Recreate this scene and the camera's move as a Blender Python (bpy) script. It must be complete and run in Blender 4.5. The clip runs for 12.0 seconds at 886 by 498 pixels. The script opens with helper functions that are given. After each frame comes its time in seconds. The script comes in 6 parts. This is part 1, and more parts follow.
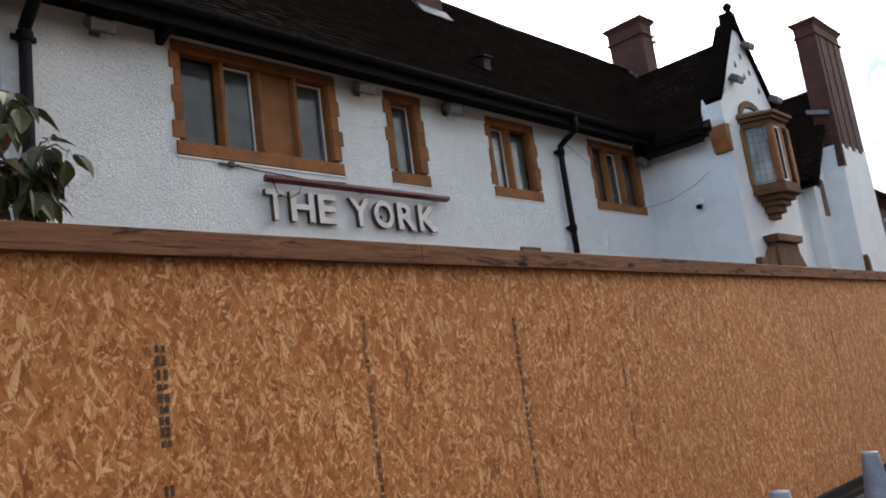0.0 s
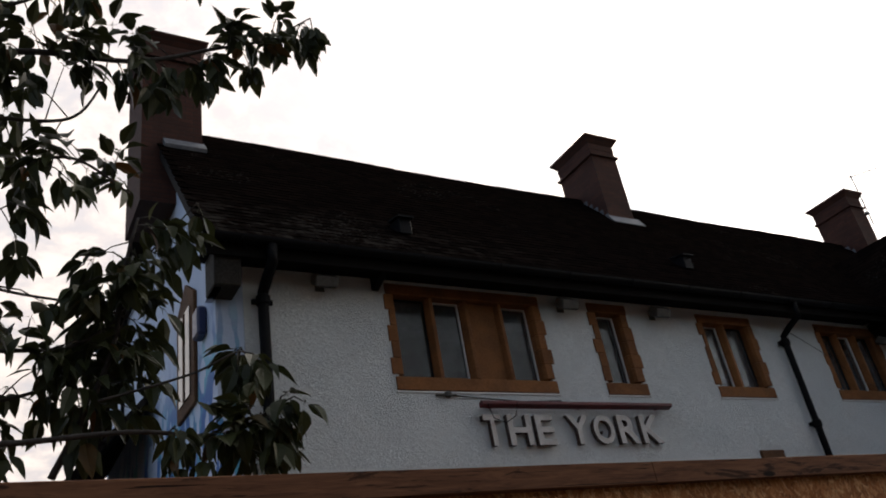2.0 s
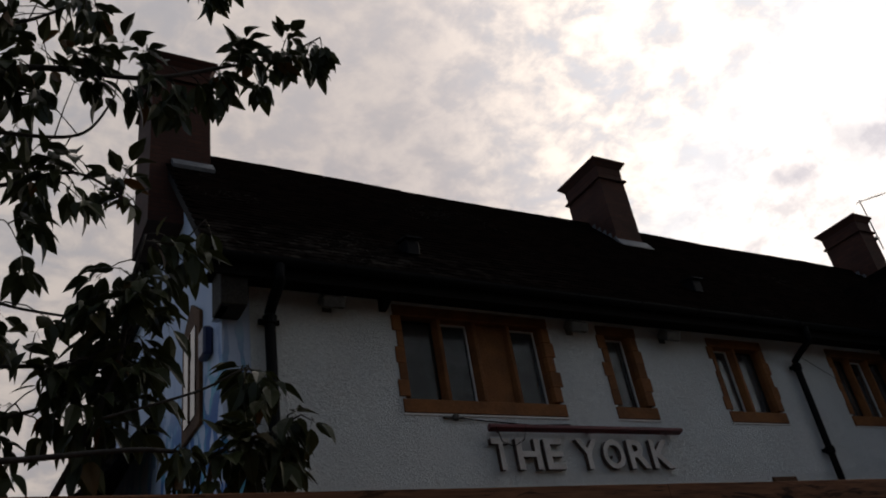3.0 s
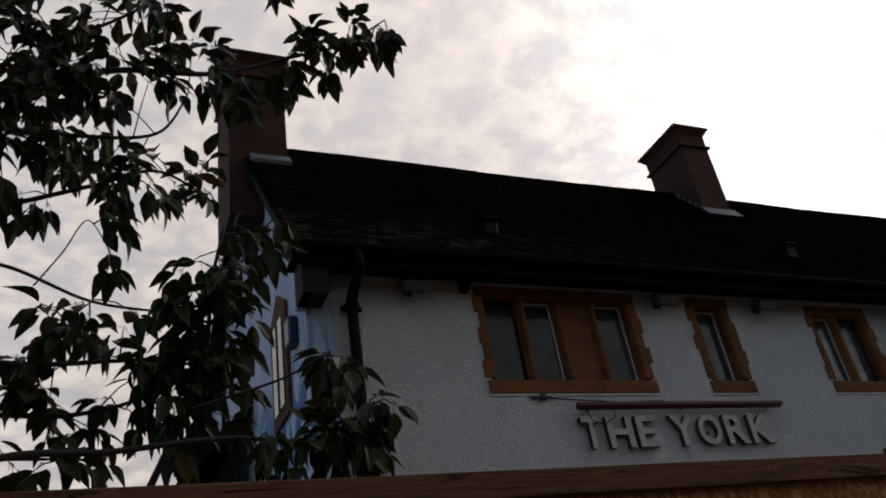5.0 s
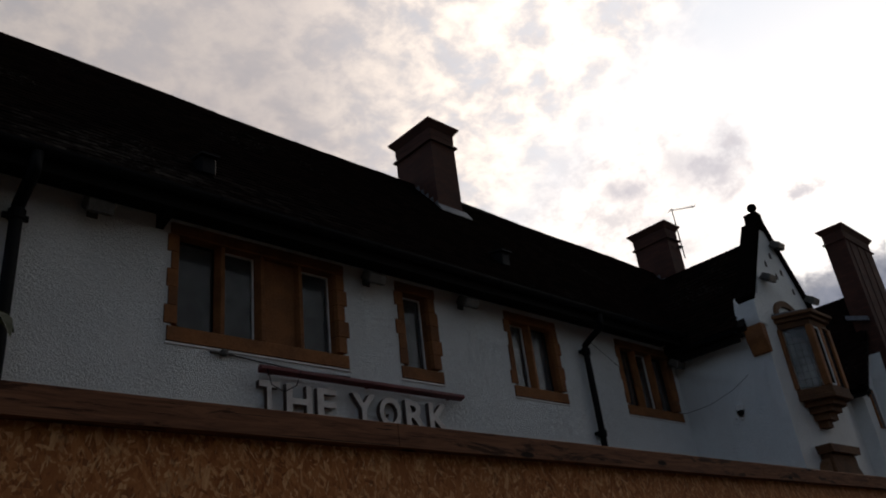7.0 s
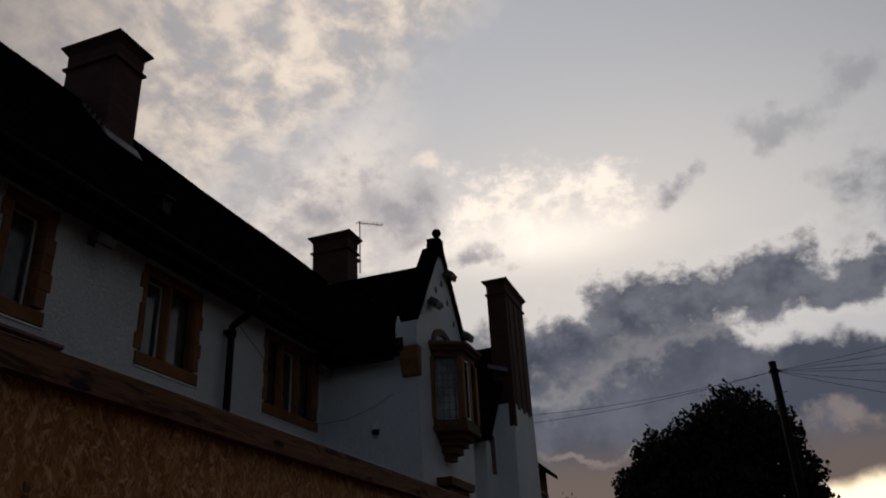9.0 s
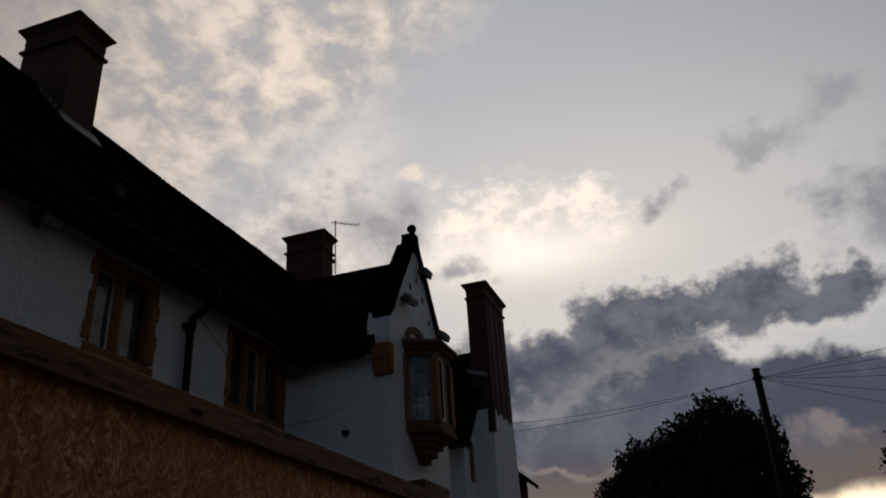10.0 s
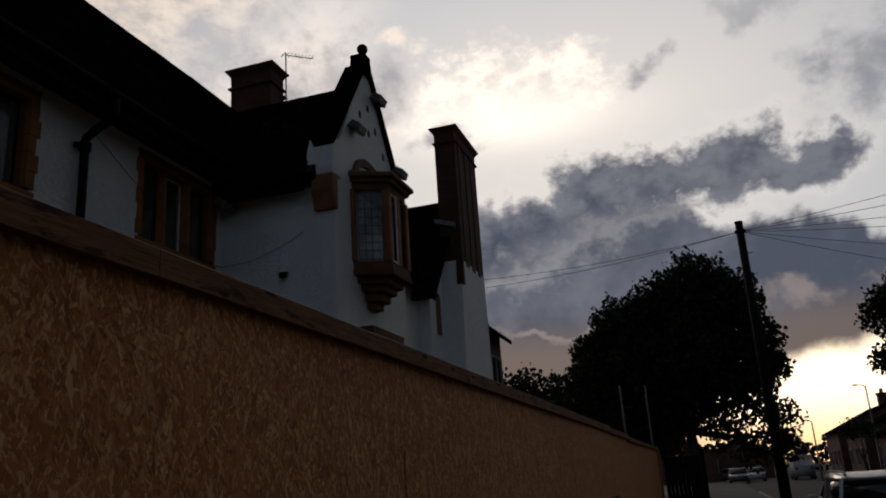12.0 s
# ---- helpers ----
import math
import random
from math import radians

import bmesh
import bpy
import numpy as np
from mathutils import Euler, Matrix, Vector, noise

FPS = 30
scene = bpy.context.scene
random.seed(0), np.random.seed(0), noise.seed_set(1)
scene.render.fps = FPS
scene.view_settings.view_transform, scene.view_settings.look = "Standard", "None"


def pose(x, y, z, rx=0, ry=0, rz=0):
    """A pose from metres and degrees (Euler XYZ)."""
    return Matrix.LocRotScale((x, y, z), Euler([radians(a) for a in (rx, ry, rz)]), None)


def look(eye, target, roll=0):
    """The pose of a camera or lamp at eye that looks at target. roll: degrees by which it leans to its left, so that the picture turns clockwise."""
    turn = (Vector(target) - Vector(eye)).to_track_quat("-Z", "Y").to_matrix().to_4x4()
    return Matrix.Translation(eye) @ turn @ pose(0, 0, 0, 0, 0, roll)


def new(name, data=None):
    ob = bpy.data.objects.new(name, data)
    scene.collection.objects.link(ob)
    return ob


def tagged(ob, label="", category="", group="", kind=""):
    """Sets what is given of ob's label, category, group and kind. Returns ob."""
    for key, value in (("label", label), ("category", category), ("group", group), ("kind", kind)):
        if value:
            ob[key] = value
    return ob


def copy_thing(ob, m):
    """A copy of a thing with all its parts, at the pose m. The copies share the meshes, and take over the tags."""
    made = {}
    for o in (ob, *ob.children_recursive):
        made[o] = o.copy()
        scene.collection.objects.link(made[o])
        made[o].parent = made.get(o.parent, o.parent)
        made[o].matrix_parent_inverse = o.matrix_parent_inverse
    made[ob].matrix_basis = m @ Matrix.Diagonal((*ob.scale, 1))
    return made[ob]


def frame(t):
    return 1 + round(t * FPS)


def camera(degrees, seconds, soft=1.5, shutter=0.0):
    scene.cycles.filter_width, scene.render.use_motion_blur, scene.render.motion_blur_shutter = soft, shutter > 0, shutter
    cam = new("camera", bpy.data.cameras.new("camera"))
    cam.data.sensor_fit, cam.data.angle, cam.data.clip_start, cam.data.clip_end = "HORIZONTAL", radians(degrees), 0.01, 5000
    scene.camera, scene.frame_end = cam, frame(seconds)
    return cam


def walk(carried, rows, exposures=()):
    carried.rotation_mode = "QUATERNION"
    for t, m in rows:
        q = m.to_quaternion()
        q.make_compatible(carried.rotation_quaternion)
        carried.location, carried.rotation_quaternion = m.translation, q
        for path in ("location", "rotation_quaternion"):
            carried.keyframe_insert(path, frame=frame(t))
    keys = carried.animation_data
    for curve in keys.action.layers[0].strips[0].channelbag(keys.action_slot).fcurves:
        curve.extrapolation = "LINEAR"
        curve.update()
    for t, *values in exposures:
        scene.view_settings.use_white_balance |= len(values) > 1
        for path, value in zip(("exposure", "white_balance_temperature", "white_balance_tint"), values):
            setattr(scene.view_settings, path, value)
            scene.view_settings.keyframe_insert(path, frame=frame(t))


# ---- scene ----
cam = camera(58.2, 12.0, 1.9)
PATH = [
    (0, (-0.729, 0.127, 1.870), (0.689, 1.489, 2.238), -7.7),
    (0.5, (-0.748, 0.044, 1.879), (0.436, 1.594, 2.322), -8.5),
    (1, (-0.737, 0.085, 1.909), (0.316, 1.679, 2.499), -8.8),
    (1.5, (-0.740, 0.125, 1.921), (0.265, 1.705, 2.625), -9.5),
    (2, (-0.771, 0.117, 1.905), (0.199, 1.592, 2.846), -10.3),
    (2.5, (-0.767, 0.144, 1.900), (0.189, 1.595, 2.891), -10.3),
    (3, (-0.759, 0.205, 1.894), (0.191, 1.655, 2.892), -10),
    (3.2, (-0.747, 0.210, 1.883), (0.201, 1.661, 2.880), -9.8),
    (5, (-0.671, 0.279, 1.915), (0.098, 1.836, 2.906), -9.6),
    (5.5, (-0.620, 0.249, 1.877), (0.040, 1.852, 2.875), -9.5),
    (6, (-0.554, 0.303, 1.845), (0.125, 1.909, 2.826), -9.4),
    (6.5, (-0.314, 0.393, 1.850), (0.679, 1.861, 2.777), -8.7),
    (7, (-0.016, 0.507, 1.808), (1.271, 1.759, 2.689), -7.2),
    (7.5, (0.324, 0.767, 1.826), (1.858, 1.730, 2.673), -5.4),
    (7.7, (0.470, 0.885, 1.845), (2.082, 1.724, 2.680), -4.6),
    (9.3, (1.380, 1.213, 1.826), (3.087, 1.797, 2.688), -3.2),
    (9.5, (1.502, 1.186, 1.795), (3.208, 1.761, 2.665), -3.2),
    (10, (1.835, 1.262, 1.751), (3.543, 1.816, 2.632), -3.5),
    (10.5, (2.186, 1.258, 1.733), (3.802, 1.757, 2.801), -4.1),
    (11, (2.550, 1.262, 1.743), (4.172, 1.753, 2.805), -4.2),
    (11.5, (3.075, 1.336, 1.768), (4.809, 1.869, 2.611), -4.2),
    (12, (3.612, 1.424, 1.805), (5.442, 1.993, 2.375), -3.8),
]
SCALE = 1.2  # metres to a unit of the plan
EXPOSURES = [(0, 3.7, 6900, 12), (0.5, 3.75, 6900, 12), (1, 3.75, 6900, 12), (1.5, 3.1, 6900, 12), (2, 2.1, 6900, 12), (2.5, 1.12, 6800, 12), (3, 1.02, 6800, 12), (5, 1.4, 6800, 12), (5.5, 1.6, 6800, 12), (6, 1.7, 6800, 12), (6.5, 1.6, 6800, 12), (7, 0.93, 6800, 12), (7.5, 0.35, 6800, 12), (9.5, 0, 6800, 12), (10, 0, 6800, 12), (10.5, -0.15, 6800, 12), (11, -0.1, 6800, 12), (11.5, 0.05, 6800, 12), (12, 0.2, 6800, 12)]
walk(cam, [(t, look(e, a, r)) for t, e, a, r in PATH], EXPOSURES)

# ---- world, sun, exposure ----
def node(tree, kind, ins=None, **props):
    n = tree.nodes.new(kind)
    for k, v in props.items():
        if k == "op":
            n.operation = v
        elif k == "data":
            n.data_type = v
        elif k == "interp":
            n.interpolation_type = v
        elif k == "dims":
            n.noise_dimensions = v
        elif k == "feature":
            n.feature = v
        elif k == "vdims":
            n.voronoi_dimensions = v
        elif k == "blend":
            n.blend_type = v
    for k, v in (ins or {}).items():
        s = n.inputs[k]
        if isinstance(v, bpy.types.NodeSocket):
            tree.links.new(v, s)
        else:
            s.default_value = v
    return n


def calc(tree, op, a, b=0.0, c=0.0):
    return node(tree, "ShaderNodeMath", {0: a, 1: b, 2: c}, op=op).outputs[0]


def ease(tree, v, lo, hi, out0=0.0, out1=1.0):
    return node(tree, "ShaderNodeMapRange", {0: v, 1: lo, 2: hi, 3: out0, 4: out1}, interp="SMOOTHSTEP").outputs[0]


def blend(tree, f, a, b, mode="MIX"):
    n = node(tree, "ShaderNodeMix", {0: f, 6: a, 7: b}, data="RGBA", blend=mode)
    return n.outputs[2]


def rgb(r, g, b):
    return (r, g, b, 1.0)


def noise_of(t, vec, scale, detail=4.0, rough=0.55, warp=0.0):
    return node(t, "ShaderNodeTexNoise", {"Vector": vec, "Scale": scale, "Detail": detail, "Roughness": rough, "Distortion": warp}).outputs[0]


def make_world():
    w = bpy.data.worlds.new("dusk_sky")
    scene.world = w
    w.use_nodes = True
    t = w.node_tree
    t.nodes.clear()
    way = node(t, "ShaderNodeTexCoord").outputs["Generated"]
    xyz = node(t, "ShaderNodeSeparateXYZ", {0: way})
    x, y, z = xyz.outputs
    az = calc(t, "MULTIPLY", calc(t, "ARCTAN2", y, x), 57.29578)
    el = calc(t, "MULTIPLY", calc(t, "ARCSINE", z), 57.29578)
    # cloud sheet seen in perspective
    lift = calc(t, "ADD", calc(t, "MAXIMUM", z, 0.0), 0.22)
    flat = node(t, "ShaderNodeCombineXYZ", {0: calc(t, "DIVIDE", x, lift), 1: calc(t, "DIVIDE", y, lift), 2: 0.3}).outputs[0]
    puffs = node(t, "ShaderNodeTexNoise", {"Vector": flat, "Scale": 14.0, "Detail": 9.0, "Roughness": 0.56, "Distortion": 0.25}).outputs[0]
    broad = node(t, "ShaderNodeTexNoise", {"Vector": flat, "Scale": 1.3, "Detail": 4.0, "Roughness": 0.5}).outputs[0]
    wisps = node(t, "ShaderNodeTexNoise", {"Vector": way, "Scale": 7.5, "Detail": 8.0, "Roughness": 0.6, "Distortion": 0.3}).outputs[0]
    # clear air: bright towards the sunset, dim and blue away from it
    sunward = calc(t, "ADD", calc(t, "MULTIPLY", x, 0.80), calc(t, "MULTIPLY", y, 0.60))
    front = ease(t, sunward, -0.15, 0.85)
    away = blend(t, ease(t, x, -0.9, 0.3), rgb(*SKY_WEST), rgb(*SKY_BACK))
    air = blend(t, front, away, rgb(0.40, 0.43, 0.48))
    nishita = t.nodes.new("ShaderNodeTexSky")
    nishita.sky_type, nishita.sun_disc = "NISHITA", False
    nishita.sun_elevation, nishita.sun_rotation = radians(4), radians(75)
    air = blend(t, 1.0, air, blend(t, 1.0, nishita.outputs[0], rgb(0.02, 0.02, 0.02), "MULTIPLY"), "ADD")
    # the air is palest round the place where the hidden sun stands
    def near(a0, e0, wa, we):
        da, de = calc(t, "DIVIDE", calc(t, "SUBTRACT", az, a0), wa), calc(t, "DIVIDE", calc(t, "SUBTRACT", el, e0), we)
        return calc(t, "EXPONENT", calc(t, "MULTIPLY", calc(t, "ADD", calc(t, "MULTIPLY", da, da), calc(t, "MULTIPLY", de, de)), -1.0))

    sky = blend(t, calc(t, "MULTIPLY", near(8.0, 24.0, 24.0, 11.0), 0.85), air, rgb(0.70, 0.67, 0.64))
    # warped bearings, in which soft ellipses become ragged clouds
    curl = node(t, "ShaderNodeSeparateColor", {0: node(t, "ShaderNodeTexNoise", {"Vector": way, "Scale": 11.0, "Detail": 9.0, "Roughness": 0.58}).outputs["Color"]}).outputs
    fine = noise_of(t, node(t, "ShaderNodeMapping", {0: way, 3: (1, 1, 1.5)}).outputs[0], 34.0, 8.0, 0.62)
    waz = calc(t, "ADD", az, calc(t, "MULTIPLY", calc(t, "SUBTRACT", curl[0], 0.5), 12.0))
    wel = calc(t, "ADD", el, calc(t, "MULTIPLY", calc(t, "SUBTRACT", curl[1], 0.5), 7.0))

    def clouds(shapes, ragged, lo, hi):
        """Cover of a group of clouds, each (azimuth, elevation, half width, half height) in degrees."""
        union = None
        for a0, e0, wa, we in shapes:
            da, de = calc(t, "DIVIDE", calc(t, "SUBTRACT", waz, a0), wa), calc(t, "DIVIDE", calc(t, "SUBTRACT", wel, e0), we)
            one = calc(t, "SUBTRACT", 1.0, calc(t, "SQRT", calc(t, "ADD", calc(t, "MULTIPLY", da, da), calc(t, "MULTIPLY", de, de))))
            union = one if union is None else calc(t, "SMOOTH_MAX", union, one, 0.3)
        return ease(t, calc(t, "ADD", union, calc(t, "MULTIPLY", calc(t, "SUBTRACT", fine, 0.5), ragged)), lo, hi)

    # pale warm field of small clouds, with a slanting edge
    edge = calc(t, "SUBTRACT", calc(t, "ADD", waz, calc(t, "MULTIPLY", el, 1.70)), 86.0)
    field = calc(t, "MULTIPLY", ease(t, edge, -5.0, 9.0), front)
    lumps = ease(t, calc(t, "ADD", calc(t, "MULTIPLY", puffs, 0.7), calc(t, "MULTIPLY", fine, 0.3)), 0.39, 0.64)
    warm = blend(t, lumps, rgb(0.42, 0.405, 0.415), rgb(0.87, 0.765, 0.655))
    warm = blend(t, front, blend(t, 0.5, away, rgb(0.10, 0.10, 0.11)), warm)
    sky = blend(t, calc(t, "MULTIPLY", field, ease(t, puffs, 0.32, 0.50, 0.45, 0.95)), sky, warm)
    # grey-mauve layer under that edge, over the roofs
    under = calc(t, "MULTIPLY", ease(t, edge, 4.0, -8.0), calc(t, "MULTIPLY", ease(t, az, 18.0, 28.0), front))
    sky = blend(t, calc(t, "MULTIPLY", under, 0.8), sky, blend(t, ease(t, calc(t, "ADD", calc(t, "MULTIPLY", wisps, 0.6), calc(t, "MULTIPLY", fine, 0.4)), 0.38, 0.60), rgb(0.40, 0.375, 0.38), rgb(0.84, 0.77, 0.71)))
    # the broad even veil further round
    level = ease(t, az, 30.0, 98.0, 0.48, 0.20)
    dim = node(t, "ShaderNodeCombineColor", {0: level, 1: level, 2: level}).outputs[0]
    veil = calc(t, "MULTIPLY", ease(t, az, 30.0, 60.0), front)
    tone = ease(t, calc(t, "ADD", calc(t, "MULTIPLY", broad, 0.6), calc(t, "MULTIPLY", puffs, 0.4)), 0.36, 0.62)
    sky = blend(t, calc(t, "MULTIPLY", veil, 0.9), sky, blend(t, 1.0, blend(t, tone, rgb(0.50, 0.475, 0.495), rgb(0.68, 0.635, 0.645)), dim, "MULTIPLY"))
    # the bright place where the hidden sun shines through curdled cloud
    curds = clouds(((13.5, 28.0, 9.5, 4.0), (6.5, 28.0, 3.5, 3.0)), 1.6, 0.0, 0.9)
    sky = blend(t, calc(t, "MULTIPLY", curds, ease(t, fine, 0.38, 0.60, 0.35, 0.95)), sky, rgb(1.04, 0.94, 0.84))
    sky = blend(t, calc(t, "MULTIPLY", near(11.5, 25.2, 8.0, 1.9), 0.8), sky, rgb(1.12, 1.04, 0.94))
    tufts = clouds(((3.6, 45.4, 4.6, 2.4), (20.8, 30.8, 2.0, 1.2)), 1.5, 0.0, 0.9)
    sky = blend(t, calc(t, "MULTIPLY", tufts, 0.85), sky, rgb(0.86, 0.76, 0.67))
    # scattered grey clouds over it
    scud = clouds(((23.2, 28.1, 5.6, 2.5), (28.8, 27.8, 3.6, 1.6), (15.5, 23.9, 5.6, 1.4), (1.5, 27.4, 2.6, 1.2)), 1.6, 0.1, 1.1)
    sky = blend(t, calc(t, "MULTIPLY", scud, 0.85), sky, rgb(0.30, 0.295, 0.33))
    scud = clouds(((-13.2, 24.4, 4.6, 4.0), (-8.5, 30.2, 4.6, 1.7), (-14.0, 31.5, 4.0, 2.0), (-19.0, 27.0, 4.0, 2.5)), 1.1, 0.0, 0.9)
    sky = blend(t, calc(t, "MULTIPLY", scud, ease(t, el, 31.0, 25.0, 0.45, 0.8)), sky, rgb(0.20, 0.215, 0.25))
    # the slate deck below, thinning into dusky pink over the roofs
    roof_line = ease(t, az, -16.0, 8.0, 14.6, 19.6)
    deck = calc(t, "SUBTRACT", calc(t, "ADD", roof_line, calc(t, "MULTIPLY", calc(t, "SUBTRACT", curl[2], 0.5), 5.0)), calc(t, "ADD", wel, calc(t, "MULTIPLY", calc(t, "SUBTRACT", fine, 0.5), 1.6)))
    deck = calc(t, "MULTIPLY", calc(t, "MULTIPLY", ease(t, deck, -0.2, 1.3), ease(t, az, 46.0, 20.0)), ease(t, sunward, 0.0, 0.5))
    mix = calc(t, "ADD", calc(t, "MULTIPLY", curl[0], 0.55), calc(t, "MULTIPLY", wisps, 0.45))
    slate = blend(t, ease(t, mix, 0.40, 0.66), rgb(0.046, 0.058, 0.090), rgb(0.108, 0.122, 0.164))
    slate = blend(t, ease(t, el, 11.5, 8.0), slate, rgb(0.125, 0.098, 0.092))
    sky = blend(t, calc(t, "MULTIPLY", deck, 0.96), sky, slate)
    pink = clouds(((-7.0, 10.3, 3.4, 1.2), (11.0, 9.9, 7.0, 0.5), (-14.0, 11.2, 3.0, 1.0)), 1.0, 0.0, 0.8)
    sky = blend(t, calc(t, "MULTIPLY", pink, 0.5), sky, rgb(0.33, 0.275, 0.255))
    # the long dark cloud, with a pale rim over it
    body = ((4.8, 19.8, 5.0, 3.2), (0.0, 19.7, 5.4, 2.9), (-4.6, 20.2, 5.0, 3.0), (-9.5, 19.3, 5.4, 2.1), (10.4, 18.2, 5.2, 2.6), (15.0, 16.5, 6.5, 3.2))
    rim = clouds(body, 1.2, -0.35, 0.1)
    sky = blend(t, calc(t, "MULTIPLY", rim, 0.16), sky, rgb(0.78, 0.75, 0.72))
    dark = blend(t, ease(t, calc(t, "ADD", calc(t, "MULTIPLY", curl[1], 0.6), calc(t, "MULTIPLY", fine, 0.4)), 0.40, 0.62), rgb(0.052, 0.064, 0.096), rgb(0.132, 0.145, 0.182))
    sky = blend(t, calc(t, "MULTIPLY", clouds(body, 1.15, 0.0, 0.5), 0.95), sky, dark)
    # clear strip over the horizon at sunset
    strip = calc(t, "ADD", el, calc(t, "MULTIPLY", calc(t, "SUBTRACT", wisps, 0.5), 3.0))
    strip = calc(t, "MULTIPLY", ease(t, calc(t, "ADD", strip, calc(t, "MULTIPLY", az, 0.12)), 6.6, 5.2), ease(t, sunward, 0.35, 0.7))
    strip = calc(t, "MULTIPLY", strip, ease(t, az, 6.0, -3.0, 0.12, 1.0))
    sky = blend(t, strip, sky, blend(t, ease(t, el, 0.5, 5.0), rgb(1.15, 0.75, 0.36), rgb(1.55, 1.30, 0.95)))
    bg = node(t, "ShaderNodeBackground", {0: sky, 1: 1.0})
    out = t.nodes.new("ShaderNodeOutputWorld")
    t.links.new(bg.outputs[0], out.inputs[0])


SKY_BACK = (0.046, 0.047, 0.050)
SKY_WEST = (0.053, 0.069, 0.107)
make_world()
sun = new("sun", bpy.data.lights.new("sun", "SUN"))
sun.data.energy, sun.data.angle, sun.data.color = 0.12, radians(12), (1.0, 0.86, 0.68)
sun.matrix_world = look((0, 0, 0), (-math.cos(radians(15)), -math.sin(radians(15)), -0.42))


# ---- materials ----
def surface(name, rough=0.8, metal=0.0):
    m = bpy.data.materials.new(name)
    m.use_nodes = True
    t = m.node_tree
    p = t.nodes["Principled BSDF"]
    p.inputs["Roughness"].default_value, p.inputs["Metallic"].default_value = rough, metal
    return m, t, p


def place(t, scale=(1, 1, 1), turn=(0, 0, 0), shift=(0, 0, 0)):
    pos = node(t, "ShaderNodeNewGeometry").outputs["Position"]
    return node(t, "ShaderNodeMapping", {0: pos, 1: shift, 2: turn, 3: scale}).outputs[0]


def relief(t, p, height, strength, distance):
    b = node(t, "ShaderNodeBump", {"Height": height, "Strength": strength, "Distance": distance})
    t.links.new(b.outputs[0], p.inputs["Normal"])


def mottled(name, c1, c2, rough=0.8, coarse=1.5, fine=40.0, bump=0.3, depth=0.004, metal=0.0, stretch=(1, 1, 1), each=0.0, dull=False):
    """Two colours mixed by noise at two scales, with fine relief."""
    m, t, p = surface(name, rough, metal)
    v = place(t, stretch)
    a, b = noise_of(t, v, coarse, 5.0), noise_of(t, v, fine, 4.0)
    f = calc(t, "ADD", calc(t, "MULTIPLY", a, 0.65), calc(t, "MULTIPLY", b, 0.35))
    col = blend(t, ease(t, f, 0.34, 0.66), rgb(*c1), rgb(*c2))
    if each:
        r = node(t, "ShaderNodeObjectInfo").outputs["Random"]
        col = blend(t, 1.0, col, node(t, "ShaderNodeCombineColor", {0: ease(t, r, 0, 1, 1 - each, 1 + each), 1: ease(t, r, 0, 1, 1 - each, 1 + each), 2: ease(t, r, 0, 1, 1 - each, 1 + each)}).outputs[0], "MULTIPLY")
    t.links.new(col, p.inputs["Base Color"])
    t.links.new(ease(t, b, 0.3, 0.7, max(rough - 0.1, 0.05), min(rough + 0.1, 1.0)), p.inputs["Roughness"])
    relief(t, p, f, bump, depth)
    if dull:
        p.inputs["Specular IOR Level"].default_value = 0.12
    return m


def roughcast(name, c1, c2, grime):
    """White-painted pebbledash: small rounded lumps under paint, with patches, run-down dirt and shade coloured into
    the pits.
    """
    m, t, p = surface(name, 0.75)
    v = place(t)
    lumps = node(t, "ShaderNodeTexVoronoi", {"Vector": v, "Scale": 70.0, "Randomness": 1.0}).outputs["Distance"]
    soft = noise_of(t, place(t, (1, 1, 1), (0, 0.6, 0)), 27.0, 6.0, 0.66, 1.1)
    patch = noise_of(t, v, 0.9, 5.0, 0.6)
    runs = noise_of(t, place(t, (6, 6, 0.5)), 1.0, 5.0)
    col = blend(t, ease(t, patch, 0.35, 0.65), rgb(*c1), rgb(*c2))
    col = blend(t, calc(t, "MULTIPLY", ease(t, runs, 0.56, 0.74), 0.10), col, rgb(*grime))
    smooth = ease(t, noise_of(t, v, 1.7, 3.0), 0.40, 0.62, 0.6, 1.0)
    h = calc(t, "SUBTRACT", calc(t, "MULTIPLY", soft, 1.7), calc(t, "MULTIPLY", lumps, 0.25))
    h = calc(t, "MULTIPLY", h, smooth)
    # relief shade put into the colour: hollows take the dirt tone too
    pit_shade = calc(t, "MULTIPLY", ease(t, h, 0.66, 0.36), 0.16)
    t.links.new(blend(t, pit_shade, col, rgb(*grime)), p.inputs["Base Color"])
    p.inputs["Specular IOR Level"].default_value = 0.25
    relief(t, p, h, 1.0, 0.027)
    return m


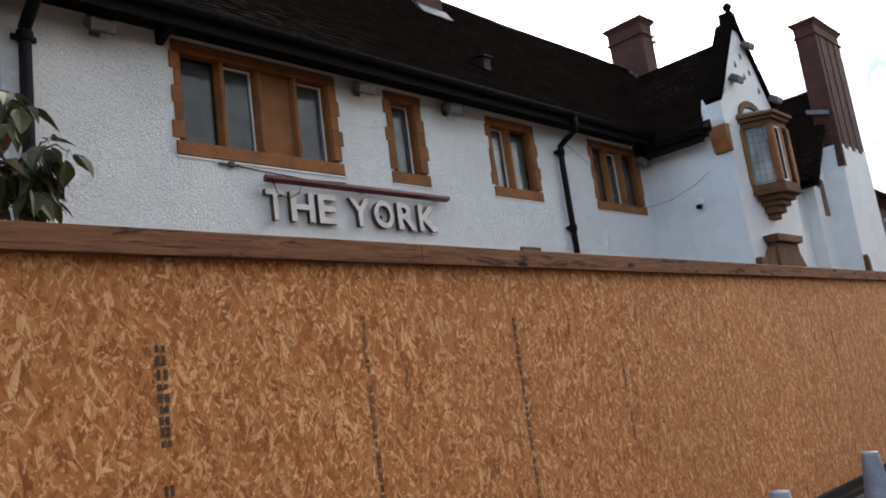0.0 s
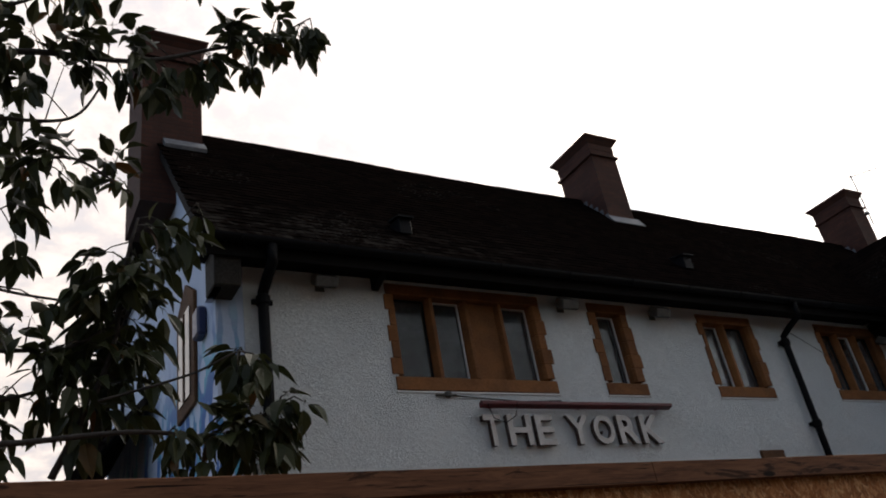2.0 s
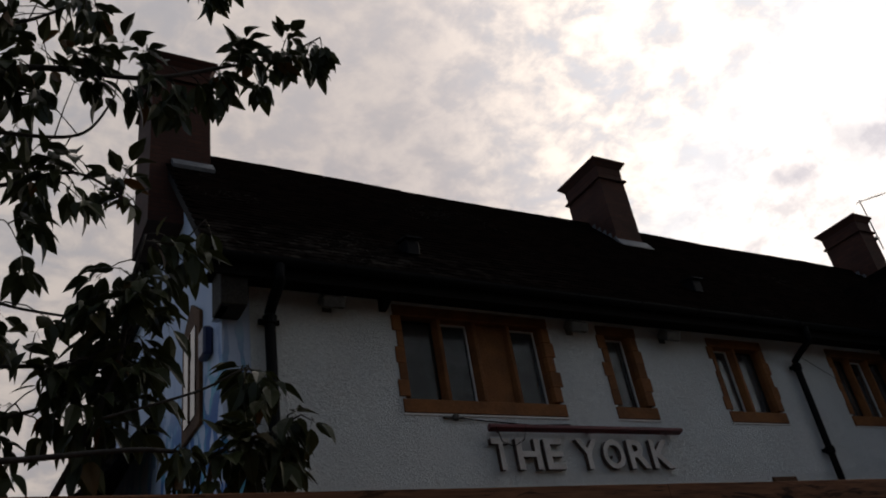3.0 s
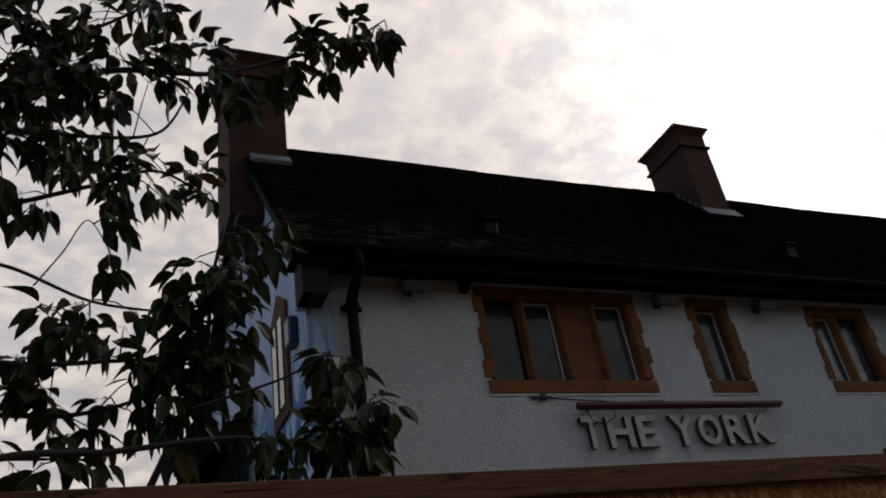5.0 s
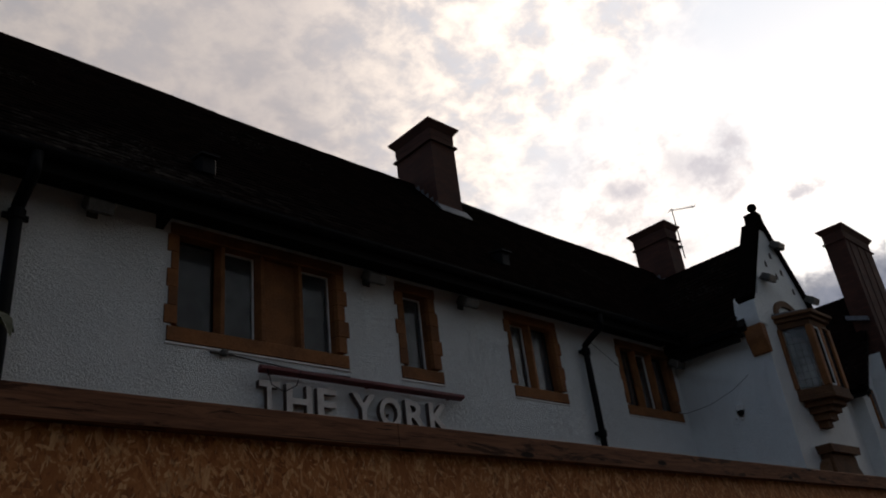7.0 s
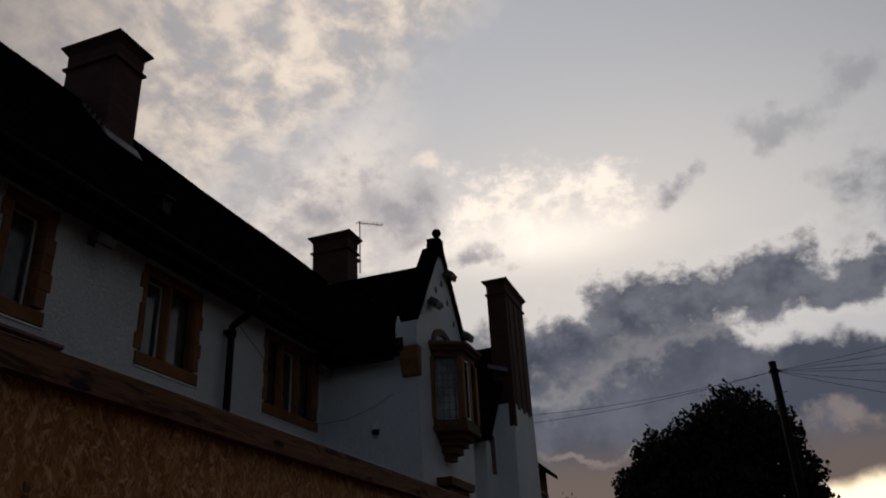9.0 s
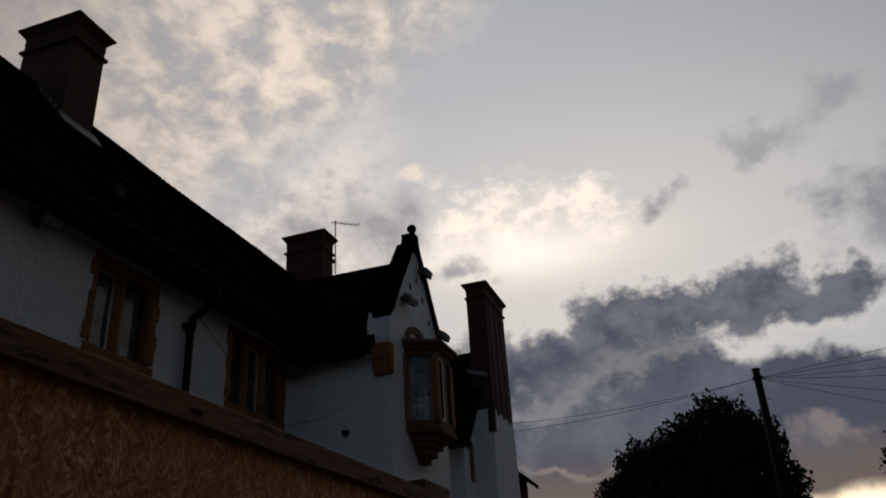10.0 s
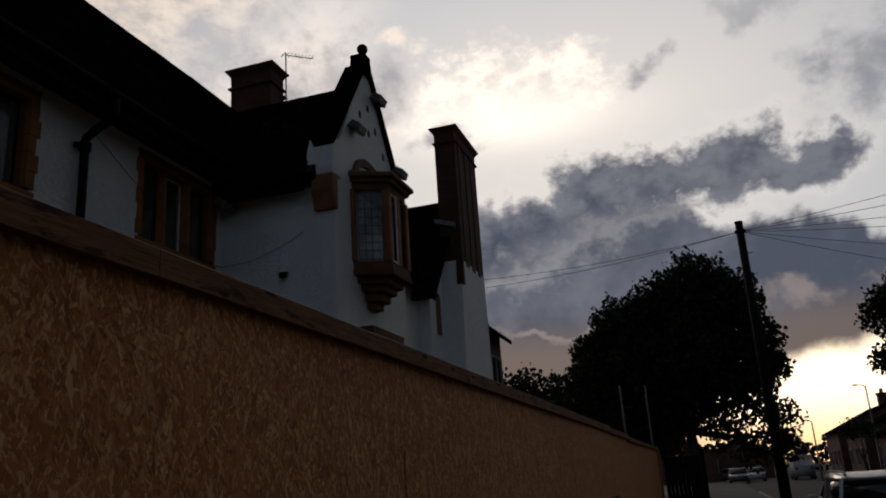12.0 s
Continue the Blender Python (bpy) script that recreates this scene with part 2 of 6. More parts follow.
def strand_board(name):
    """Oriented strand board: overlapping flat strands, mostly upright, each with its own tone."""
    m, t, p = surface(name, 0.75)
    p.inputs["Specular IOR Level"].default_value = 0.22
    best, tone = None, None
    for k, (deg, wide, high) in enumerate(((-24, 44, 11), (14, 34, 8), (48, 56, 16), (-7, 36, 8), (-62, 60, 20), (27, 58, 13), (80, 54, 22))):
        v = place(t, (1, 1, 1), (0, radians(deg), 0), (0.37 * k, 0, 0.53 * k))
        v = node(t, "ShaderNodeMapping", {0: v, 3: (wide, 0.001, high)}).outputs[0]
        warp = node(t, "ShaderNodeTexNoise", {"Vector": v, "Scale": 0.9, "Detail": 2.0}).outputs["Color"]
        v = node(t, "ShaderNodeVectorMath", {0: v, 1: blend(t, 1.0, warp, rgb(0.5, 0.5, 0.5), "MULTIPLY")}, op="ADD").outputs[0]
        c = node(t, "ShaderNodeTexVoronoi", {"Vector": v, "Scale": 1.0, "Randomness": 1.0}).outputs["Color"]
        s = node(t, "ShaderNodeSeparateColor", {0: c}).outputs
        if best is None:
            best, tone = s[0], s[1]
        else:
            pick = calc(t, "GREATER_THAN", s[0], best)
            best = calc(t, "MAXIMUM", best, s[0])
            tone = node(t, "ShaderNodeMix", {0: pick, 2: tone, 3: s[1]}).outputs[0]
    fibre = noise_of(t, node(t, "ShaderNodeMapping", {0: place(t, (1, 1, 1), (0, radians(9), 0)), 3: (150, 1, 11)}).outputs[0], 1.0, 4.0, 0.6, 0.8)
    streak = noise_of(t, node(t, "ShaderNodeMapping", {0: place(t, (1, 1, 1), (0, radians(-17), 0)), 3: (60, 1, 7)}).outputs[0], 1.0, 4.0, 0.65, 1.5)
    ramp = t.nodes.new("ShaderNodeValToRGB")
    stops = ramp.color_ramp.elements
    stops[0].position, stops[0].color = 0.0, rgb(0.10, 0.034, 0.012)
    stops[1].position, stops[1].color = 1.0, rgb(0.86, 0.50, 0.24)
    e = stops.new(0.28)
    e.color = rgb(0.37, 0.122, 0.033)
    e = stops.new(0.72)
    e.color = rgb(0.54, 0.207, 0.066)
    t.links.new(calc(t, "ADD", calc(t, "MULTIPLY", tone, 0.74), calc(t, "ADD", calc(t, "MULTIPLY", fibre, 0.34), calc(t, "MULTIPLY", calc(t, "SUBTRACT", streak, 0.5), 0.5))), ramp.inputs[0])
    damp = ease(t, noise_of(t, place(t), 0.7, 4.0), 0.4, 0.7)
    col = blend(t, calc(t, "MULTIPLY", damp, 0.25), ramp.outputs[0], rgb(0.34, 0.14, 0.05))
    chips = ease(t, noise_of(t, place(t, (1, 1, 0.45)), 26.0, 4.0, 0.6, 1.0), 0.63, 0.67)
    col = blend(t, calc(t, "MULTIPLY", chips, 0.6), col, rgb(0.16, 0.058, 0.018))
    pale = ease(t, noise_of(t, place(t, (1, 1, 0.6), (0, 0.4, 0)), 13.0, 4.0, 0.6, 0.6), 0.62, 0.65)
    col = blend(t, calc(t, "MULTIPLY", pale, 0.25), col, rgb(0.80, 0.50, 0.24))
    for deg, seed, tone2 in ((-21, 0.0, (0.85, 0.50, 0.24)), (33, 3.7, (0.80, 0.45, 0.20)), (8, 8.1, (0.14, 0.045, 0.014))):
        v = place(t, (1, 1, 1), (0, radians(deg), 0), (seed, 0, seed))
        thin = noise_of(t, node(t, "ShaderNodeMapping", {0: v, 3: (1, 1, 0.22)}).outputs[0], 75.0, 2.0, 0.5, 0.3)
        col = blend(t, calc(t, "MULTIPLY", ease(t, thin, 0.64, 0.68), 0.55), col, rgb(*tone2))
    r = node(t, "ShaderNodeObjectInfo").outputs["Random"]
    tint = ease(t, r, 0.0, 1.0, 0.97, 1.03)
    col = blend(t, 1.0, col, node(t, "ShaderNodeCombineColor", {0: tint, 1: tint, 2: tint}).outputs[0], "MULTIPLY")
    t.links.new(col, p.inputs["Base Color"])
    relief(t, p, calc(t, "ADD", best, calc(t, "MULTIPLY", tone, 0.4)), 0.6, 0.003)
    return m


def weathered_wood(name, c1, c2, dark):
    m, t, p = surface(name, 0.82)
    v = place(t, (1.1, 14, 14))
    grain = noise_of(t, v, 2.6, 6.0, 0.65, 1.2)
    knots = node(t, "ShaderNodeTexVoronoi", {"Vector": place(t, (2.6, 6, 9)), "Scale": 1.0}).outputs["Distance"]
    stain = noise_of(t, place(t, (1.0, 5.0, 5.0)), 2.2, 9.0, 0.68, 0.5)
    col = blend(t, ease(t, grain, 0.3, 0.7), rgb(*c1), rgb(*c2))
    col = blend(t, ease(t, knots, 0.17, 0.11), col, rgb(*dark))
    crack = noise_of(t, place(t, (0.9, 40, 40)), 2.0, 5.0, 0.6, 0.6)
    col = blend(t, ease(t, crack, 0.62, 0.66), col, rgb(*dark))
    col = blend(t, calc(t, "MULTIPLY", ease(t, stain, 0.55, 0.61), 0.75), col, rgb(*dark))
    t.links.new(col, p.inputs["Base Color"])
    p.inputs["Specular IOR Level"].default_value = 0.15
    relief(t, p, grain, 0.6, 0.006)
    return m


def roof_tiles(name):
    m, t, p = surface(name, 0.95)
    p.inputs["Specular IOR Level"].default_value = 0.0
    v = place(t)
    r = node(t, "ShaderNodeNewGeometry").outputs["Random Per Island"]
    o = node(t, "ShaderNodeObjectInfo").outputs["Random"]
    mixed = calc(t, "FRACT", calc(t, "ADD", r, o))
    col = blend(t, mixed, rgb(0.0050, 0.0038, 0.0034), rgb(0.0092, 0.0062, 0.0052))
    lichen = calc(t, "MULTIPLY", ease(t, noise_of(t, v, 22.0, 4.0), 0.58, 0.66), ease(t, noise_of(t, v, 0.7, 3.0), 0.52, 0.66))
    col = blend(t, calc(t, "MULTIPLY", lichen, 0.55), col, rgb(0.075, 0.07, 0.062))
    xyz = node(t, "ShaderNodeSeparateXYZ", {0: v}).outputs
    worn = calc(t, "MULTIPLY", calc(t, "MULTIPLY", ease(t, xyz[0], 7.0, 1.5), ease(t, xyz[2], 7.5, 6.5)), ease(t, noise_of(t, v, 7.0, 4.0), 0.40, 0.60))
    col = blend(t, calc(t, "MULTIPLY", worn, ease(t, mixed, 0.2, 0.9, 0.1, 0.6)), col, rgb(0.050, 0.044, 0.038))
    t.links.new(col, p.inputs["Base Color"])
    relief(t, p, noise_of(t, v, 60.0, 4.0), 0.5, 0.003)
    return m


def old_brick(name, c1, c2, joint):
    """Sooty brickwork with its courses, on upright faces along x or y."""
    m, t, p = surface(name, 0.9)
    pos = node(t, "ShaderNodeNewGeometry").outputs["Position"]
    s = node(t, "ShaderNodeSeparateXYZ", {0: pos}).outputs
    v = node(t, "ShaderNodeCombineXYZ", {0: calc(t, "ADD", s[0], s[1]), 1: s[2], 2: 0.0}).outputs[0]
    b = t.nodes.new("ShaderNodeTexBrick")
    for k, val in (("Color1", rgb(*c1)), ("Color2", rgb(*c2)), ("Mortar", rgb(*joint)), ("Scale", 1.0), ("Mortar Size", 0.006), ("Mortar Smooth", 0.3), ("Brick Width", 0.225), ("Row Height", 0.075)):
        b.inputs[k].default_value = val
    t.links.new(v, b.inputs["Vector"])
    soot = noise_of(t, pos, 2.2, 5.0)
    col = blend(t, calc(t, "MULTIPLY", ease(t, soot, 0.4, 0.7), 0.6), b.outputs[0], rgb(c1[0] * 0.4, c1[1] * 0.4, c1[2] * 0.4))
    t.links.new(col, p.inputs["Base Color"])
    relief(t, p, calc(t, "SUBTRACT", noise_of(t, pos, 70.0), calc(t, "MULTIPLY", b.outputs["Fac"], 1.5)), 0.6, 0.005)
    return m


def leaf_green(name, c1, c2, c3, gloss=0.28):
    m, t, p = surface(name, 0.45)
    r = node(t, "ShaderNodeNewGeometry").outputs["Random Per Island"]
    o = node(t, "ShaderNodeObjectInfo").outputs["Random"]
    k = calc(t, "FRACT", calc(t, "ADD", r, o))
    col = blend(t, k, rgb(*c1), rgb(*c2))
    col = blend(t, ease(t, k, 0.965, 0.985), col, rgb(*c3))
    col = blend(t, calc(t, "MULTIPLY", noise_of(t, place(t), 55.0), 0.4), col, rgb(*c1))
    t.links.new(col, p.inputs["Base Color"])
    p.inputs["Specular IOR Level"].default_value = gloss
    relief(t, p, noise_of(t, place(t), 120.0), 0.3, 0.002)
    thin = node(t, "ShaderNodeBsdfTranslucent", {0: col})
    mix = node(t, "ShaderNodeMixShader", {0: 0.12, 1: p.outputs[0], 2: thin.outputs[0]})
    t.links.new(mix.outputs[0], t.nodes["Material Output"].inputs[0])
    return m


def window_glass(name, ripple=0.2):
    m, t, p = surface(name, 0.03)
    p.inputs["Base Color"].default_value = rgb(0.86, 0.9, 0.92)
    p.inputs["Transmission Weight"].default_value = 1.0
    p.inputs["IOR"].default_value = 1.5
    dust = noise_of(t, place(t), 5.0, 5.0)
    t.links.new(ease(t, dust, 0.4, 0.8, 0.02, 0.22), p.inputs["Roughness"])
    relief(t, p, noise_of(t, place(t), 6.0, 2.0), ripple, 0.01)
    grime = node(t, "ShaderNodeBsdfDiffuse", {0: rgb(0.13, 0.132, 0.135)})
    film = node(t, "ShaderNodeMixShader", {0: ease(t, noise_of(t, place(t), 2.2, 5.0), 0.3, 0.7, 0.14, 0.42), 1: p.outputs[0], 2: grime.outputs[0]})
    t.links.new(film.outputs[0], t.nodes["Material Output"].inputs[0])
    return m


def painted_end(name):
    """White render with old blue paint: a mural of loose blue and turquoise strokes low on the wall."""
    m, t, p = surface(name, 0.75)
    pos = place(t)
    z = node(t, "ShaderNodeSeparateXYZ", {0: pos}).outputs[2]
    base = blend(t, ease(t, noise_of(t, pos, 0.9, 5.0), 0.35, 0.65), rgb(0.56, 0.64, 0.78), rgb(0.48, 0.58, 0.76))
    stroke = node(t, "ShaderNodeTexWave", {"Vector": place(t, (1, 1, 0.5), (0.5, 0, 0)), "Scale": 1.6, "Distortion": 9.0, "Detail": 3.0, "Detail Scale": 1.4}).outputs[1]
    where = calc(t, "MULTIPLY", ease(t, stroke, 0.62, 0.8), ease(t, z, 6.2, 4.7))
    tone = blend(t, ease(t, noise_of(t, pos, 1.9, 3.0), 0.45, 0.6), rgb(0.05, 0.16, 0.44), rgb(0.12, 0.46, 0.60))
    wash = calc(t, "MULTIPLY", ease(t, noise_of(t, pos, 1.2, 4.0), 0.46, 0.62), ease(t, z, 5.9, 4.3, 0.0, 0.75))
    base = blend(t, wash, base, rgb(0.22, 0.52, 0.72))
    t.links.new(blend(t, where, base, tone), p.inputs["Base Color"])
    relief(t, p, noise_of(t, pos, 18.0, 5.0, 0.6, 0.5), 0.7, 0.012)
    return m


WALL = roughcast("white_roughcast", (0.83, 0.86, 0.86), (0.79, 0.82, 0.82), (0.50, 0.51, 0.49))
END = painted_end("blue_painted_render")
STONE = mottled("ochre_stone", (0.270, 0.106, 0.030), (0.165, 0.062, 0.018), 0.85, 3.5, 45.0, 0.8, 0.008, each=0.16)
PALE_STONE = mottled("tan_stone", (0.135, 0.060, 0.022), (0.070, 0.031, 0.013), 0.9, 2.5, 40.0, 0.5, 0.008, each=0.12)
OSB = strand_board("strand_board")
TIMBER = weathered_wood("rail_timber", (0.250, 0.112, 0.056), (0.115, 0.047, 0.025), (0.018, 0.010, 0.007))
# base lowered to hold the shade on the boards under the eaves
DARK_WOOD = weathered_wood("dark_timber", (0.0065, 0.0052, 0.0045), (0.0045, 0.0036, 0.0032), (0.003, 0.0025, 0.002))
INK = mottled("faded_ink", (0.030, 0.017, 0.011), (0.11, 0.052, 0.026), 0.8, 20.0, 90.0)
RUST_INK = mottled("faded_brown_ink", (0.075, 0.030, 0.016), (0.30, 0.135, 0.055), 0.8, 14.0, 90.0)
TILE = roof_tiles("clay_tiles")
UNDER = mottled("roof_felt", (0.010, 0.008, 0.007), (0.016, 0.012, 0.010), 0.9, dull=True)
COPING = mottled("dark_coping", (0.0055, 0.0045, 0.004), (0.004, 0.0034, 0.003), 0.9, 3.0, 40.0, 0.4, 0.005, dull=True)
COPING.node_tree.nodes["Principled BSDF"].inputs["Specular IOR Level"].default_value = 0.0
BRICK = old_brick("sooty_brick", (0.074, 0.022, 0.011), (0.050, 0.014, 0.008), (0.030, 0.015, 0.010))
RUSTY = mottled("rusty_iron", (0.060, 0.026, 0.014), (0.030, 0.014, 0.009), 0.8, 6.0, 50.0, 0.3, 0.003)
CORBEL = mottled("weathered_corbel", (0.026, 0.020, 0.013), (0.014, 0.011, 0.008), 0.9, 4.0, 40.0, 0.5, 0.006)
LEAD = mottled("lead_flashing", (0.19, 0.20, 0.22), (0.11, 0.115, 0.13), 0.7, 6.0, 30.0, 0.3, 0.004, 0.4)
# black iron, with the eaves' shade on the gutters put into its base
IRON = mottled("black_iron", (0.0026, 0.0027, 0.0036), (0.0042, 0.0042, 0.0052), 0.6, 5.0, 60.0, 0.25, 0.002, dull=True)
WHITE_METAL = mottled("white_frame_paint", (0.78, 0.78, 0.76), (0.62, 0.62, 0.6), 0.5, 5.0, 50.0, 0.2, 0.002)
LAMP_GREY = mottled("grey_lamp_housing", (0.13, 0.122, 0.108), (0.065, 0.06, 0.054), 0.6, 8.0, 60.0, 0.2, 0.002)
LAMP_LENS = mottled("clouded_lens", (0.12, 0.12, 0.115), (0.06, 0.06, 0.06), 0.25, 9.0, 60.0, 0.1, 0.001)
MAROON = mottled("maroon_paint", (0.150, 0.022, 0.028), (0.10, 0.017, 0.022), 0.45, 3.0, 50.0, 0.3, 0.002)
LETTER = mottled("worn_white_letter", (0.66, 0.63, 0.60), (0.50, 0.46, 0.43), 0.6, 7.0, 40.0, 0.3, 0.002)
LETTER_SIDE = mottled("brown_letter_edge", (0.085, 0.055, 0.045), (0.05, 0.035, 0.03), 0.7, 7.0, 40.0)
PLASTIC_GREY = mottled("scuffed_grey_plastic", (0.30, 0.33, 0.38), (0.20, 0.22, 0.26), 0.55, 4.0, 40.0, 0.25, 0.003)
BARK = mottled("bark", (0.05, 0.04, 0.032), (0.03, 0.024, 0.02), 0.9, 9.0, 50.0, 0.8, 0.01, 0.0, (1, 1, 0.35))
LEAVES = leaf_green("broad_leaves", (0.025, 0.031, 0.010), (0.060, 0.064, 0.020), (0.16, 0.07, 0.02))
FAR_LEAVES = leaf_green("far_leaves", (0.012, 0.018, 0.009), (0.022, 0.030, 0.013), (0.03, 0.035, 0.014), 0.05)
ASPHALT = mottled("asphalt", (0.040, 0.040, 0.042), (0.058, 0.057, 0.055), 0.95, 0.7, 90.0, 0.5, 0.006, dull=True)
PAVING = mottled("paving", (0.10, 0.097, 0.09), (0.07, 0.067, 0.063), 0.95, 0.8, 70.0, 0.4, 0.005, dull=True)
KERBSTONE = mottled("kerb_concrete", (0.26, 0.25, 0.235), (0.18, 0.175, 0.165), 0.85, 1.5, 60.0, 0.4, 0.005)
EARTH = mottled("yard_earth", (0.10, 0.085, 0.06), (0.06, 0.06, 0.035), 0.95, 0.5, 30.0, 0.8, 0.02)
GLASS = window_glass("old_glass")
LEADED = window_glass("leaded_glass", 0.6)
ROOM = mottled("dim_plaster", (0.22, 0.20, 0.18), (0.15, 0.14, 0.13), 0.9)
DARK_PAINT = mottled("dark_car_paint", (0.035, 0.037, 0.042), (0.028, 0.03, 0.034), 0.3, 1.0, 200.0, 0.03, 0.001)
CAR_PAINT = mottled("silver_car_paint", (0.42, 0.43, 0.44), (0.36, 0.37, 0.38), 0.28, 1.0, 200.0, 0.03, 0.001, 0.6)
VAN_WHITE = mottled("white_van_paint", (0.26, 0.26, 0.26), (0.20, 0.20, 0.20), 0.35, 1.0, 80.0, 0.05, 0.001)
CAR_GLASS = mottled("tinted_glass", (0.010, 0.011, 0.013), (0.014, 0.015, 0.017), 0.05, 1.0, 30.0, 0.02, 0.001)
RUBBER = mottled("tyre_rubber", (0.018, 0.018, 0.018), (0.028, 0.028, 0.028), 0.85, 3.0, 60.0)
RIM = mottled("alloy_rim", (0.42, 0.42, 0.43), (0.32, 0.32, 0.33), 0.35, 3.0, 60.0, 0.1, 0.001, 0.8)
SIGN_RED = mottled("sign_red", (0.42, 0.03, 0.03), (0.34, 0.03, 0.03), 0.5, 3.0, 60.0, 0.1, 0.001)
HOUSE_BRICK = old_brick("terrace_brick", (0.12, 0.05, 0.035), (0.085, 0.036, 0.026), (0.09, 0.075, 0.065))
GALV = mottled("galvanised_steel", (0.17, 0.175, 0.18), (0.12, 0.125, 0.13), 0.5, 3.0, 60.0, 0.15, 0.002, 0.7)
LAMP_RED = mottled("red_lens", (0.30, 0.02, 0.02), (0.22, 0.02, 0.02), 0.25, 3.0, 60.0, 0.1, 0.001)


# ---- building blocks ----
def box(bm, x0, x1, y0, y1, z0, z1):
    v = [bm.verts.new((x, y, z)) for x in (x0, x1) for y in (y0, y1) for z in (z0, z1)]
    for q in ((0, 1, 3, 2), (4, 6, 7, 5), (0, 4, 5, 1), (2, 3, 7, 6), (0, 2, 6, 4), (1, 5, 7, 3)):
        bm.faces.new([v[i] for i in q])
    return v


def prism(bm, pts, axis, a, b):
    """A closed outline of 2D points, swept along an axis from a to b. Outline order: x: (y, z), y: (x, z), z: (x, y)."""
    def put(p, s):
        return {"x": (s, p[0], p[1]), "y": (p[0], s, p[1]), "z": (p[0], p[1], s)}[axis]
    lo, hi = [bm.verts.new(put(p, a)) for p in pts], [bm.verts.new(put(p, b)) for p in pts]
    n = len(pts)
    bm.faces.new(lo[::-1])
    bm.faces.new(hi)
    for i in range(n):
        bm.faces.new((lo[i], lo[(i + 1) % n], hi[(i + 1) % n], hi[i]))
    return lo + hi


def lathe(bm, prof, at, n=14):
    """(radius, height) pairs turned round an upright axis."""
    rings = [[bm.verts.new((at[0] + r * math.cos(math.tau * i / n), at[1] + r * math.sin(math.tau * i / n), at[2] + h)) for i in range(n)] for r, h in prof]
    for a, b in zip(rings, rings[1:]):
        for i in range(n):
            bm.faces.new((a[i], a[(i + 1) % n], b[(i + 1) % n], b[i]))
    bm.faces.new(rings[0][::-1])
    bm.faces.new(rings[-1])


def tube(bm, pts, radii, n=8):
    pts = [Vector(p) for p in pts]
    if not isinstance(radii, (list, tuple)):
        radii = [radii] * len(pts)
    rings = []
    for i, p in enumerate(pts):
        d = (pts[min(i + 1, len(pts) - 1)] - pts[max(i - 1, 0)]).normalized()
        side = d.cross(Vector((0.31, 0.17, 0.93)) if abs(d.z) < 0.9 else Vector((1, 0, 0))).normalized()
        up = d.cross(side)
        rings.append([bm.verts.new(p + (side * math.cos(math.tau * k / n) + up * math.sin(math.tau * k / n)) * radii[i]) for k in range(n)])
    for a, b in zip(rings, rings[1:]):
        for k in range(n):
            bm.faces.new((a[k], a[(k + 1) % n], b[(k + 1) % n], b[k]))
    bm.faces.new(rings[0][::-1])
    bm.faces.new(rings[-1])


def soften(bm, width=0.006, segments=1):
    bmesh.ops.bevel(bm, geom=[e for e in bm.edges], offset=width, segments=segments, affect="EDGES", clamp_overlap=True)


def mesh_of(name, bm, material, smooth=False):
    bmesh.ops.recalc_face_normals(bm, faces=bm.faces)
    me = bpy.data.meshes.new(name)
    bm.to_mesh(me)
    bm.free()
    for m in material if isinstance(material, (list, tuple)) else [material]:
        me.materials.append(m)
    if smooth:
        me.polygons.foreach_set("use_smooth", [True] * len(me.polygons))
    return me


def part(name, bm, material, parent=None, label="", smooth=False):
    ob = new(name, mesh_of(name, bm, material, smooth))
    ob.parent = parent
    return tagged(ob, label)


def block(name, dims, material, parent=None, label="", bevel=0.005):
    bm = bmesh.new()
    box(bm, *dims)
    if bevel:
        soften(bm, bevel)
    return part(name, bm, material, parent, label)


def thing(name, label, category, group="", at=(0, 0, 0)):
    ob = new(name)
    ob.empty_display_size = 0.2
    ob.location = at
    return tagged(ob, label, category, group)


def wall_mesh(bm, x0, x1, z0, z1, y0, y1, openings):
    """An upright wall along x, one closed shell, with openings (x0, x1, z0, z1) that go through it."""
    xs = sorted({x0, x1, *[o[0] for o in openings], *[o[1] for o in openings]})
    zs = sorted({z0, z1, *[o[2] for o in openings], *[o[3] for o in openings]})
    made = {}

    def v(i, j, y):
        if (i, j, y) not in made:
            made[i, j, y] = bm.verts.new((xs[i], y, zs[j]))
        return made[i, j, y]

    def solid(i, j):
        if not (0 <= i < len(xs) - 1 and 0 <= j < len(zs) - 1):
            return False
        cx, cz = (xs[i] + xs[i + 1]) / 2, (zs[j] + zs[j + 1]) / 2
        return not any(o[0] < cx < o[1] and o[2] < cz < o[3] for o in openings)

    for i in range(len(xs) - 1):
        for j in range(len(zs) - 1):
            if not solid(i, j):
                continue
            for y in (y0, y1):
                bm.faces.new((v(i, j, y), v(i + 1, j, y), v(i + 1, j + 1, y), v(i, j + 1, y)))
            for di, dj, a, b in ((-1, 0, (i, j), (i, j + 1)), (1, 0, (i + 1, j), (i + 1, j + 1)), (0, -1, (i, j), (i + 1, j)), (0, 1, (i, j + 1), (i + 1, j + 1))):
                if not solid(i + di, j + dj):
                    bm.faces.new((v(*a, y0), v(*b, y0), v(*b, y1), v(*a, y1)))


